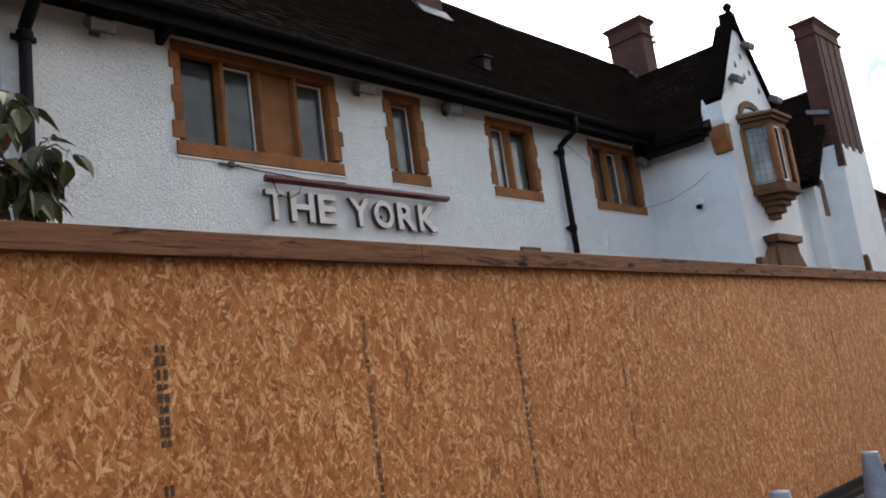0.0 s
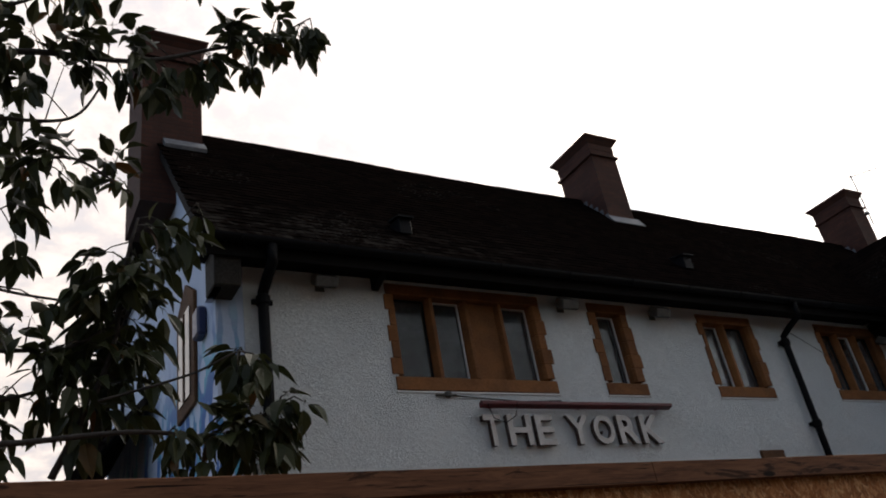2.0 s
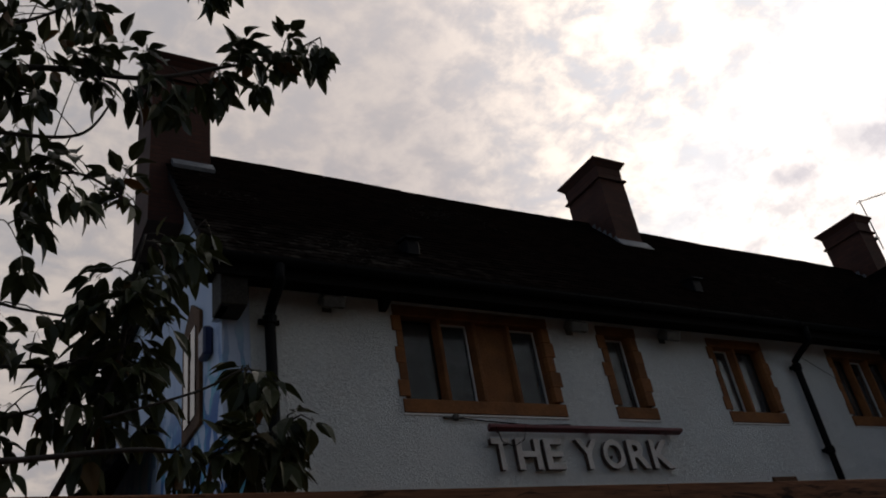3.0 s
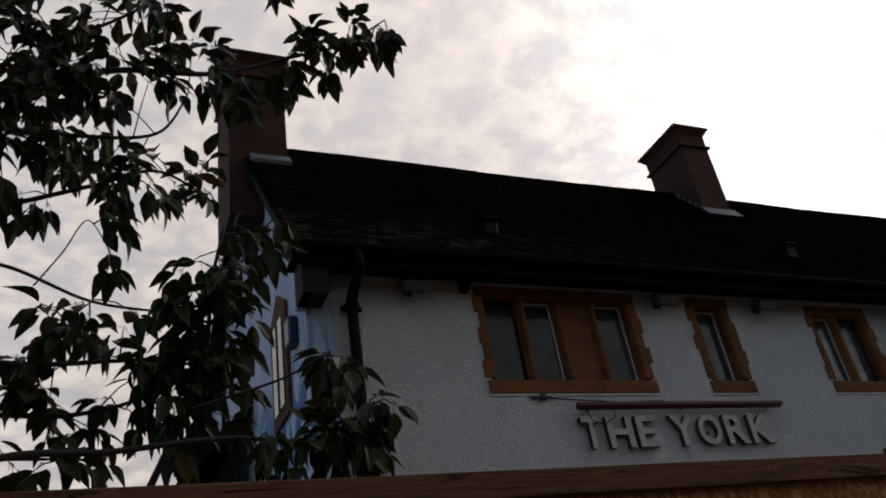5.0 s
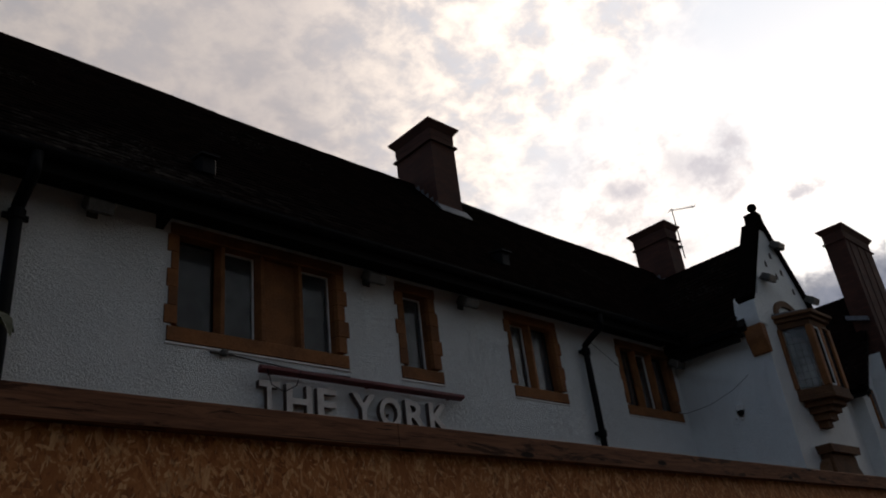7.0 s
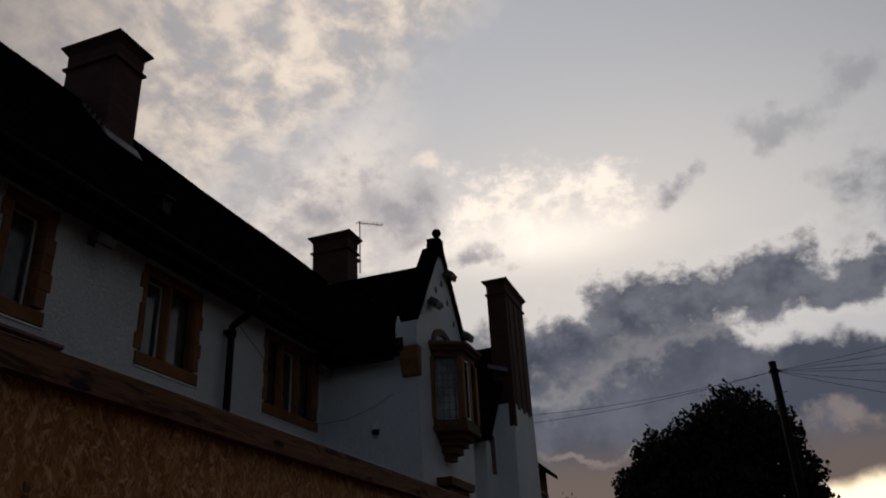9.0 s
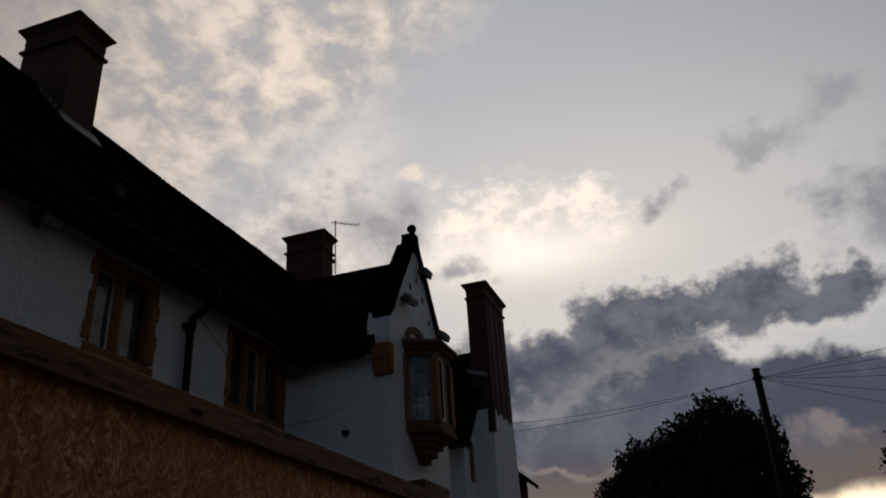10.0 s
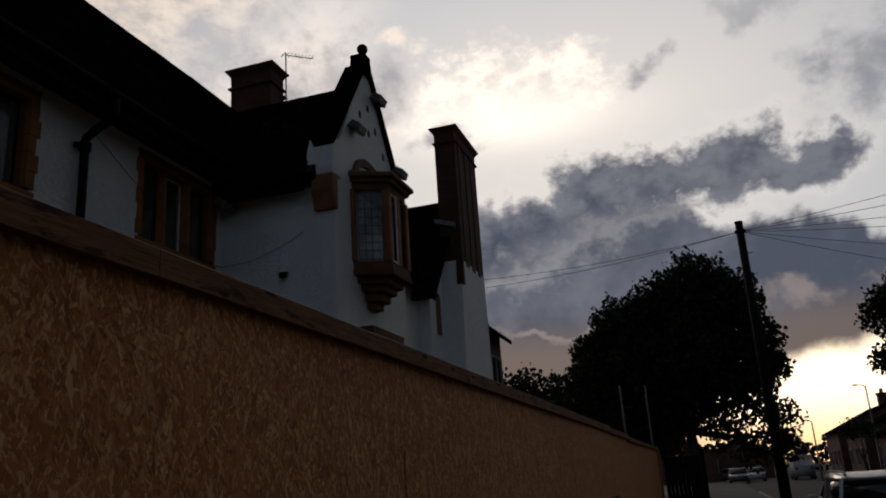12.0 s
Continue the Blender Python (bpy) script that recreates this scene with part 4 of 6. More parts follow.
# chimneys
def chimney(x0, x1, y0, y1, z0, z1, label, cap=0.085, ribs=()):
    bm = bmesh.new()
    box(bm, x0, x1, y0, y1, z0, z1 - 0.26)
    st = hpart("chimney", bm, BRICK, label)
    bm = bmesh.new()
    rings = [[bm.verts.new((x0 - o if i in (0, 3) else x1 + o, y0 - o if i < 2 else y1 + o, z)) for i in range(4)] for o, z in ((0.004, z1 - 0.262), (0.004, z1 - 0.15), (cap * 0.55, z1 - 0.085), (cap, z1 - 0.04), (cap, z1 - 0.012), (cap * 0.6, z1))]
    for r, s in zip(rings, rings[1:]):
        for i in range(4):
            bm.faces.new((r[i], r[(i + 1) % 4], s[(i + 1) % 4], s[i]))
    bm.faces.new(rings[0][::-1])
    bm.faces.new(rings[-1])
    sub(part("cap", bm, BRICK, None, "oversailing brick cap"), st)
    bm = bmesh.new()
    o = 0.04
    box(bm, x0 - o, x1 + o, y0 - o, y1 + o, z1 - 0.395, z1 - 0.36)
    sub(part("band", bm, BRICK), st)
    for (a, b, c, d) in ribs:
        bm = bmesh.new()
        box(bm, a, b, c, d, z0, z1 - 0.40)
        sub(part("rib", bm, BRICK), st)
    return st


def flashing(st, x0, x1, y0, y1):
    """Lead apron and stepped side flashing where a stack meets the front slope."""
    bm = bmesh.new()
    z = main_z(y0)
    prism(bm, [(y0 - 0.12, z - 0.12 + 0.02), (y0 - 0.005, z + 0.05), (y0 - 0.005, z + 0.10), (y0 - 0.02, z + 0.10), (y0 - 0.14, z - 0.09)], "x", x0 - 0.06, x1 + 0.06)
    sub(part("lead_apron", bm, LEAD), st)
    bm = bmesh.new()
    n = 5
    for k in range(n):
        a = y0 + (RIDGE_Y - 0.1 - y0) * k / n
        b = y0 + (RIDGE_Y - 0.1 - y0) * (k + 1) / n
        box(bm, x0 - 0.012, x0 - 0.003, a, b - 0.004, main_z(a) + 0.01, main_z(a) + 0.16)
    sub(part("step_flashing", bm, LEAD, None, "grey stepped lead flashing"), st)


c2 = chimney(7.63, 8.15, 7.83, 8.68, 7.0, 9.075, "square sooty brick chimney on the ridge")
flashing(c2, 7.63, 8.15, 7.83, 8.68)
c3 = chimney(14.52, 14.98, 7.835, 8.66, 7.0, 9.15, "square sooty brick chimney beside the cross wing")
flashing(c3, 14.52, 14.98, 7.835, 8.66)
c1 = chimney(0.66, 1.36, 7.93, 8.86, 6.75, 9.27, "tall brick stack against the end wall")
bm = bmesh.new()
prism(bm, [(7.80, 7.44), (7.926, 7.58), (7.926, 7.66), (7.78, 7.48)], "x", 0.90, 1.38)
sub(part("lead_apron", bm, LEAD), c1)


# roof vents on the front slope
def roof_vent(x, y):
    z = main_z(y)
    bm = bmesh.new()
    prism(bm, [(y - 0.12, z - 0.05), (y + 0.09, z + 0.10), (y + 0.07, z + 0.18), (y - 0.12, z + 0.14)], "x", x - 0.075, x + 0.075)
    soften(bm, 0.01)
    v = hpart("roof_vent", bm, IRON, "small dark hooded vent on the tiles")
    bm = bmesh.new()
    prism(bm, [(y - 0.16, z + 0.135), (y + 0.08, z + 0.185), (y + 0.08, z + 0.205), (y - 0.16, z + 0.155)], "x", x - 0.095, x + 0.095)
    sub(part("hood", bm, IRON), v)


roof_vent(3.05, 6.46)
roof_vent(7.25, 6.50)

# ---- the gabled cross wing ----
GX, GY, G0, G1 = 11.92, 4.90, 10.885, 13.055
OX = 11.86
W_RIDGE, W_EAVE = 6.70, 5.05
bm = bmesh.new()
box(bm, G0, G0 + 0.28, GY + 0.172, WY - 0.002, 0, 5.10)
hpart("return_wall", bm, WALL, "smooth white return wall of the cross wing")
bm = bmesh.new()
box(bm, G1 - 0.28, G1, GY + 0.172, WY - 0.002, 0, 5.10)
hpart("return_wall", bm, WALL)
bm = bmesh.new()
prism(bm, [(G0, 0), (G1, 0), (G1, 5.30), (GX + 0.07, 6.92), (GX - 0.07, 6.92), (G0, 5.30)], "y", GY, GY + 0.17)
hpart("gable_wall", bm, WALL, "white gable wall with vent holes")
WP = math.atan2(W_RIDGE - W_EAVE, GX - G0 + 0.22)
back_y = RIDGE_Y - 0.9
wing_l = roof_slab("wing_roof", [(G0 - 0.22, GY + 0.18, W_EAVE), (G0 - 0.22, back_y, W_EAVE), (GX, back_y, W_RIDGE), (GX, GY + 0.18, W_RIDGE)], 0.10, UNDER, "steep tiled roof of the cross wing")
roof_slab("wing_roof", [(G1 + 0.22, GY + 0.18, W_EAVE), (G1 + 0.22, back_y, W_EAVE), (GX, back_y, W_RIDGE), (GX, GY + 0.18, W_RIDGE)], 0.10, UNDER)
ridge_course(wing_l, 8, GY + 0.3, 0.3, "y", GX, W_RIDGE + 0.02, 0.11)
gutter((G0 - 0.27, GY + 0.3, W_EAVE - 0.03), (G0 - 0.27, EAVE_Y + 0.1, W_EAVE - 0.02))
bm = bmesh.new()
box(bm, G0 - 0.215, G0 - 0.19, GY + 0.29, EAVE_Y + 0.3, W_EAVE - 0.2, W_EAVE - 0.05)
sub(part("fascia_board", bm, DARK_WOOD), wing_l)
bm = bmesh.new()
box(bm, G0 - 0.188, G0 + 0.0, GY + 0.29, WY - 0.005, W_EAVE - 0.09, W_EAVE - 0.07)
sub(part("soffit_board", bm, DARK_WOOD), wing_l)
# raised coping of the gable, with kneelers, apex block and ball
for s in (-1, 1):
    foot, n = GX + s * 1.11, 7
    for k in range(n):
        a, b = k / n, (k + 1) / n - 0.004
        p0 = (foot + (GX + s * 0.07 - foot) * a, 5.42 + (6.92 - 5.42) * a)
        p1 = (foot + (GX + s * 0.07 - foot) * b, 5.42 + (6.92 - 5.42) * b)
        bm = bmesh.new()
        prism(bm, [p0, p1, (p1[0] + s * 0.07, p1[1] + 0.06), (p0[0] + s * 0.07, p0[1] + 0.06)], "y", GY - 0.045, GY + 0.22)
        hpart("coping_stone", bm, COPING, "dark sloping coping stone")
bm = bmesh.new()
prism(bm, [(GX - 0.16, 6.86), (GX + 0.16, 6.86), (GX + 0.085, 7.12), (GX + 0.10, 7.12), (GX + 0.10, 7.16), (GX - 0.10, 7.16), (GX - 0.10, 7.12), (GX - 0.085, 7.12)], "y", GY - 0.05, GY + 0.16)
apex = hpart("apex_block", bm, COPING, "dark stone apex block with a ball finial")
bm = bmesh.new()
prof = [(0.055, 0.0), (0.035, 0.03), (0.03, 0.05)] + [(0.075 * math.cos(q), 0.115 + 0.075 * math.sin(q)) for q in [(-1.2 + 0.3 * k) for k in range(9)]]
lathe(bm, prof, (GX, GY + 0.02, 7.158), 16)
sub(part("ball_finial", bm, COPING, None, "", True), apex)
for s in (-1, 1):
    bm = bmesh.new()
    ex = GX + s * (GX - G0)
    prism(bm, [(ex - s * 0.14, 5.05), (ex + s * 0.10, 5.05), (ex + s * 0.12, 5.14), (ex + s * 0.10, 5.36), (ex + s * 0.03, 5.54), (ex - s * 0.14, 5.54)], "y", GY - 0.03, GY + 0.30)
    soften(bm, 0.01)
    kn = hpart("kneeler", bm, WALL, "white-painted kneeler block")
    bm = bmesh.new()
    prism(bm, [(ex - s * 0.02, 4.63), (ex + s * 0.05, 4.63), (ex + s * 0.13, 4.86), (ex + s * 0.13, 5.045), (ex - s * 0.02, 5.045)], "y", GY - 0.035, GY + 0.24)
    soften(bm, 0.012)
    sub(part("stone_bracket", bm, STONE, None, "ochre stone bracket"), kn)
# slots in the gable
for x, z in ((11.70, 6.20), (11.97, 6.40), (12.20, 6.16), (11.97, 6.04), (12.45, 5.88)):
    bm = bmesh.new()
    prism(bm, [(x - 0.035, z - 0.05), (x + 0.035, z - 0.05), (x + 0.035, z + 0.02), (x, z + 0.06), (x - 0.035, z + 0.02)], "y", GY - 0.006, GY + 0.02)
    hpart("vent_slot", bm, IRON, "dark pointed vent slot")


# oriel bay
def bay(z0, z1, out, half, canted, material, name, parent, label=""):
    bm = bmesh.new()
    prism(bm, [(OX - half, GY - 0.001), (OX - canted, GY - out), (OX + canted, GY - out), (OX + half, GY - 0.001)], "z", z0, z1)
    soften(bm, 0.006)
    return sub(part(name, bm, material, None, label), parent) if parent else hpart(name, bm, material, label)


oriel = bay(4.02, 4.12, 0.42, 0.52, 0.30, PALE_STONE, "oriel_window", None, "ochre stone oriel bay window with leaded glass")
bay(3.955, 4.018, 0.435, 0.535, 0.31, PALE_STONE, "sill_mould", oriel)
bay(5.03, 5.12, 0.40, 0.50, 0.29, PALE_STONE, "head_stone", oriel)
bay(5.122, 5.18, 0.45, 0.55, 0.32, PALE_STONE, "cornice", oriel)
bay(5.182, 5.235, 0.50, 0.60, 0.36, PALE_STONE, "cornice", oriel)
bm = bmesh.new()
prism(bm, [(OX - 0.56, GY - 0.002), (OX - 0.33, GY - 0.46), (OX + 0.33, GY - 0.46), (OX + 0.56, GY - 0.002)], "z", 5.237, 5.275)
for v in bm.verts:
    if v.co.z > 5.25 and v.co.y < GY - 0.1:
        v.co.y += 0.14
sub(part("lead_roof", bm, LEAD), oriel)
corners = [(OX - 0.50, GY - 0.02), (OX - 0.29, GY - 0.40), (OX + 0.29, GY - 0.40), (OX + 0.50, GY - 0.02)]
for cx, cy in corners:
    bm = bmesh.new()
    box(bm, cx - 0.05, cx + 0.05, cy - 0.018, cy + 0.075, 4.122, 5.028)
    soften(bm, 0.012)
    sub(part("mullion", bm, STONE), oriel)
bm = bmesh.new()
box(bm, OX - 0.045, OX + 0.045, GY - 0.415, GY - 0.33, 4.122, 5.028)
soften(bm, 0.012)
sub(part("mullion", bm, STONE), oriel)


def bay_light(a, b, white):
    a, b = Vector((*a, 0)), Vector((*b, 0))
    d = (b - a)
    L = d.length
    m = Matrix.Translation((a.x, a.y, 0)) @ Matrix.Rotation(math.atan2(d.y, d.x), 4, "Z")
    bm = bmesh.new()
    box(bm, 0.05, L - 0.05, 0.02, 0.024, 4.135, 5.015)
    bm.transform(m)
    ob = sub(part("pane", bm, LEADED, None, "grey leaded glass"), oriel)
    ob.visible_shadow = False
    bm = bmesh.new()
    n = 4
    for k in range(n + 1):
        x = 0.055 + (L - 0.11) * k / n
        box(bm, x - 0.0025, x + 0.0025, 0.012, 0.019, 4.135, 5.015)
    for k in range(9):
        z = 4.15 + k * 0.106
        box(bm, 0.055, L - 0.055, 0.011, 0.018, z - 0.0025, z + 0.0025)
    bm.transform(m)
    sub(part("lead_came", bm, IRON), oriel)
    if white:
        bm = bmesh.new()
        for q in ((0.055, 0.073, 4.135, 5.01), (L - 0.073, L - 0.055, 4.135, 5.01), (0.075, L - 0.075, 4.135, 4.153), (0.075, L - 0.075, 4.992, 5.01)):
            box(bm, q[0], q[1], -0.006, 0.010, q[2], q[3])
        bm.transform(m)
        sub(part("casement_frame", bm, WHITE_METAL, None, "thin white steel frame"), oriel)


bay_light(corners[0], corners[1], False)
bay_light(corners[1], (OX, GY - 0.40), True)
bay_light((OX, GY - 0.40), corners[2], False)
bay_light(corners[2], corners[3], False)
# pendant corbel below the bay
bm = bmesh.new()
for a, b, o, h, c in ((3.88, 3.953, 0.34, 0.40, 0.24), (3.80, 3.878, 0.27, 0.30, 0.19), (3.70, 3.798, 0.20, 0.22, 0.14), (3.61, 3.698, 0.12, 0.13, 0.09)):
    prism(bm, [(OX - h, GY - 0.002), (OX - c, GY - o), (OX + c, GY - o), (OX + h, GY - 0.002)], "z", a, b)
sub(part("pendant_corbel", bm, PALE_STONE, None, "stepped tan stone corbel"), oriel)
# arch over the bay
bm = bmesh.new()
n = 14
pts = [(math.cos(math.pi * k / n), math.sin(math.pi * k / n)) for k in range(n + 1)]
ring = [(OX + 0.46 * c, 5.277 + 0.30 * s) for c, s in pts] + [(OX + 0.36 * c, 5.277 + 0.20 * s) for c, s in pts[::-1]]
for k in range(n):
    prism(bm, [ring[k], ring[k + 1], ring[2 * n - k], ring[2 * n + 1 - k]], "y", GY - 0.04, GY + 0.01)
sub(part("arch_mould", bm, PALE_STONE, None, "brown stone arch over the bay"), oriel)
# stone door-case head below, with a flared hood and a broken block
bm = bmesh.new()
box(bm, OX - 0.42, OX + 0.42, GY - 0.16, GY + 0.01, 2.0, 3.22)
soften(bm, 0.02)
doorcase = hpart("doorcase", bm, PALE_STONE, "tan stone door head with a flared hood")
bm = bmesh.new()
prism(bm, [(OX - 0.46, 3.222), (OX + 0.46, 3.222), (OX + 0.50, 3.33), (OX - 0.50, 3.33)], "y", GY - 0.22, GY - 0.001)
sub(part("cornice", bm, PALE_STONE), doorcase)
for s in (-1, 1):
    bm = bmesh.new()
    prism(bm, [(OX + s * 0.425, 2.6), (OX + s * 0.80, 2.6), (OX + s * 0.72, 2.85), (OX + s * 0.50, 3.10), (OX + s * 0.425, 3.15)], "y", GY - 0.12, GY - 0.001)
    sub(part("scroll", bm, PALE_STONE), doorcase)
bm = bmesh.new()
box(bm, G0 + 0.02, G0 + 0.28, GY - 0.10, GY - 0.001, 2.5, 2.98)
soften(bm, 0.015)
hpart("quoin_block", bm, PALE_STONE, "tan stone block at the corner")

# ---- the far wing with the great stack ----
FX0, FX1, FGX, FY = 17.75, 21.6, 19.68, 6.12
bm = bmesh.new()
prism(bm, [(FX0, 0), (FX1, 0), (FX1, 5.2), (FGX + 0.05, 7.62), (FGX - 0.05, 7.62), (FX0, 5.2)], "y", FY, FY + 0.3)
hpart("gable_wall", bm, WALL)
bm = bmesh.new()
box(bm, FX0, FX0 + 0.3, FY + 0.302, 12.1, 0, 5.1)
hpart("return_wall", bm, WALL)
bm = bmesh.new()
box(bm, FX1 - 0.3, FX1, FY + 0.302, 12.1, 0, 5.1)
hpart("return_wall", bm, WALL)
FR, FE = 7.75, 5.12
far_l = roof_slab("wing_roof", [(FX0 - 0.25, FY - 0.16, FE), (FX0 - 0.25, 12.3, FE), (FGX, 12.3, FR), (FGX, FY - 0.16, FR)], 0.10, UNDER, "steep tiled roof of the far wing")
roof_slab("wing_roof", [(FX1 + 0.25, FY - 0.16, FE), (FX1 + 0.25, 12.3, FE), (FGX, 12.3, FR), (FGX, FY - 0.16, FR)], 0.10, UNDER)
ridge_course(far_l, 20, FY - 0.14, 0.3, "y", FGX, FR + 0.02, 0.11)
bm = bmesh.new()
prism(bm, [(FX0 - 0.27, FE - 0.13), (FX0 - 0.27, FE + 0.0), (FGX, FR), (FGX, FR - 0.16)], "y", FY - 0.195, FY - 0.163)
sub(part("verge_board", bm, DARK_WOOD), far_l)
gutter((FX0 - 0.30, FY - 0.25, FE - 0.03), (FX0 - 0.30, WY + 0.2, FE - 0.02))
# breast and stack in front of that gable
bm = bmesh.new()
prism(bm, [(18.38, 0), (20.65, 0), (20.46, 6.0), (20.36, 6.10), (18.70, 6.10), (18.62, 5.56), (18.48, 3.87)], "y", 5.66, FY - 0.002)
hpart("chimney_breast", bm, WALL, "massive white battered chimney breast")
great = chimney(18.77, 20.45, 5.665, 6.13, 6.02, 9.26, "tall massive ribbed brick chimney stack", 0.09, ((19.00, 19.25, 5.649, 5.664), (19.48, 19.73, 5.649, 5.664), (19.95, 20.20, 5.649, 5.664)))
bm = bmesh.new()
prism(bm, [(18.60, 5.55), (18.74, 5.55), (18.74, 6.12), (18.66, 6.12)], "y", 5.63, 5.78)
sub(part("brick_toe", bm, BRICK), great)
bm = bmesh.new()
prism(bm, [(5.75, 6.83), (6.2, 6.98), (6.2, 7.08), (5.75, 6.93)], "x", 18.62, 18.715)
sub(part("lead_apron", bm, LEAD, None, "pale lead flashing"), great)
bm = bmesh.new()
prism(bm, [(18.12, 4.45), (18.36, 4.45), (18.36, 5.28), (18.12, 5.28)], "y", FY - 0.03, FY + 0.02)
soften(bm, 0.008)
sw = hpart("window", bm, STONE, "narrow ochre stone slit window")
bm = bmesh.new()
box(bm, 18.18, 18.30, FY - 0.034, FY - 0.031, 4.45, 5.2)
sub(part("pane", bm, CAR_GLASS), sw)
bm = bmesh.new()
prism(bm, [(18.40, 2.9), (18.60, 2.9), (18.56, 3.35), (18.46, 3.45)], "y", 5.56, 5.658)
hpart("stone_block", bm, PALE_STONE)
# window of the end wall
bm = bmesh.new()
prism(bm, [(7.05, 4.10), (7.75, 4.10), (7.75, 5.22), (7.40, 5.45), (7.05, 5.22)], "x", 1.02, 1.06)
soften(bm, 0.008)
ew = hpart("window", bm, PALE_STONE, "stone-framed window in the end wall")
bm = bmesh.new()
box(bm, 1.008, 1.017, 7.18, 7.62, 4.22, 5.12)
sub(part("pane", bm, CAR_GLASS), ew)
bm = bmesh.new()
box(bm, 1.0, 1.016, 7.38, 7.42, 4.22, 5.12)
sub(part("mullion", bm, PALE_STONE), ew)
bm = bmesh.new()
tube(bm, [(1.02, 9.4, 6.6), (1.01, 10.9, 6.7), (1.02, 11.0, 5.0)], 0.03, 8)
hpart("waste_pipe", bm, IRON, "dark waste pipe on the end wall")
bm = bmesh.new()
prism(bm, [(0.02, 3.66), (1.05, 4.88), (1.05, 4.98), (0.02, 3.76)], "y", 8.95, 12.3)
hpart("lean_to_roof", bm, TILE, "dark sloping roof of a lean-to at the end wall")
bm = bmesh.new()
box(bm, 0.18, 1.053, 9.1, 12.2, 0.0, 3.70)
hpart("lean_to_wall", bm, WALL)
bm = bmesh.new()
tube(bm, [(13.14, 4.99, 0.2), (13.14, 4.99, 4.05), (13.10, 5.02, 4.16)], 0.03, 8)
hpart("waste_pipe", bm, RUSTY, "thin rust-brown pipe beside the gable", True)
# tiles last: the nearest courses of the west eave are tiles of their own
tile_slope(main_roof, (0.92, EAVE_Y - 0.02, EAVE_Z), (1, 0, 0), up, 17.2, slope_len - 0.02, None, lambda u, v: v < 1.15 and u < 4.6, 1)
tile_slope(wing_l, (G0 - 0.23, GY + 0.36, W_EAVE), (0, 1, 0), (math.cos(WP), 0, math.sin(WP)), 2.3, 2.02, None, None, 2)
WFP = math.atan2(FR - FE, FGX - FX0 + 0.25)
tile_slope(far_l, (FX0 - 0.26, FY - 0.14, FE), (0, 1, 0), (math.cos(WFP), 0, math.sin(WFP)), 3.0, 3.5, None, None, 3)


# ---- things fixed to the house ----
def floodlight(x, z, y=WY, tilt=0.35):
    f = thing("floodlight", "weathered grey bulkhead floodlight under the eaves", "floodlight", "floodlights", (x, y, z))
    bm = bmesh.new()
    box(bm, -0.03, 0.03, -0.11, 0.0, -0.012, 0.012)
    box(bm, -0.05, 0.05, -0.012, 0.0, -0.05, 0.05)
    part("arm", bm, LAMP_GREY, f)
    bm = bmesh.new()
    m = Matrix.Translation((0, -0.16, 0)) @ Matrix.Rotation(tilt, 4, "X")
    prism(bm, [(-0.10, -0.055), (0.10, -0.055), (0.075, 0.06), (-0.075, 0.06)], "x", -0.125, 0.125)
    soften(bm, 0.012)
    bm.transform(m)
    part("housing", bm, LAMP_GREY, f)
    bm = bmesh.new()
    box(bm, -0.105, 0.105, -0.08, 0.08, -0.066, -0.056)
    soften(bm, 0.003)
    bm.transform(m)
    part("lens", bm, LAMP_LENS, f, "clouded glass lens")
    return f


first = floodlight(2.04, 5.01, WY, 0.6)
first.scale = (0.9, 0.9, 0.9)
for x, z in ((4.90, 5.00), (6.29, 5.00)):
    copy_thing(first, Matrix.Translation((x, WY, z)))
for x, z, s in ((11.40, 5.86, 0.8), (12.16, 6.60, 0.8), (12.86, 5.78, 0.8)):
    ob = copy_thing(first, Matrix.Translation((x, GY + 0.05, z)))
    tagged(ob, "pale floodlight on the gable wall")
ob = copy_thing(first, Matrix.Translation((10.70, WY, 4.86)))
# security lamp on the return wall
lamp = thing("security_lamp", "small grey security lamp with black sensor on return wall", "lamp", at=(G0, 5.55, 3.96))
bm = bmesh.new()
box(bm, -0.04, 0.0, -0.06, 0.06, 0.0, 0.09)
soften(bm, 0.01)
part("mount", bm, WHITE_METAL, lamp)
bm = bmesh.new()
lathe(bm, [(0.02, -0.07), (0.045, -0.06), (0.05, -0.01), (0.03, 0.0)], (-0.055, 0, 0.0), 14)
part("sensor", bm, IRON, lamp, "black sensor dome", True)
# alarm box on the end wall
alarm = thing("alarm_box", "dark blue alarm box on the end wall", "alarm box", at=(1.055, 6.78, 4.60))
bm = bmesh.new()
box(bm, -0.09, 0.0, -0.10, 0.10, 0.0, 0.28)
soften(bm, 0.02)
part("cover", bm, mottled("navy_plastic", (0.02, 0.03, 0.10), (0.015, 0.02, 0.07), 0.4), alarm)
# sign bar and letters
bar = thing("sign_light_bar", "maroon metal trough light over the sign letters", "sign light", at=(3.55, WY, 3.832))
bm = bmesh.new()
prism(bm, [(-0.13, 0.0), (-0.06, -0.025), (-0.06, 0.03), (-0.10, 0.045), (-0.13, 0.03)], "x", 0.0, 2.50)
soften(bm, 0.005)
part("trough", bm, MAROON, bar)
for x in (0.15, 1.25, 2.35):
    bm = bmesh.new()
    box(bm, x - 0.015, x + 0.015, -0.062, 0.0, -0.01, 0.02)
    part("arm", bm, MAROON, bar)


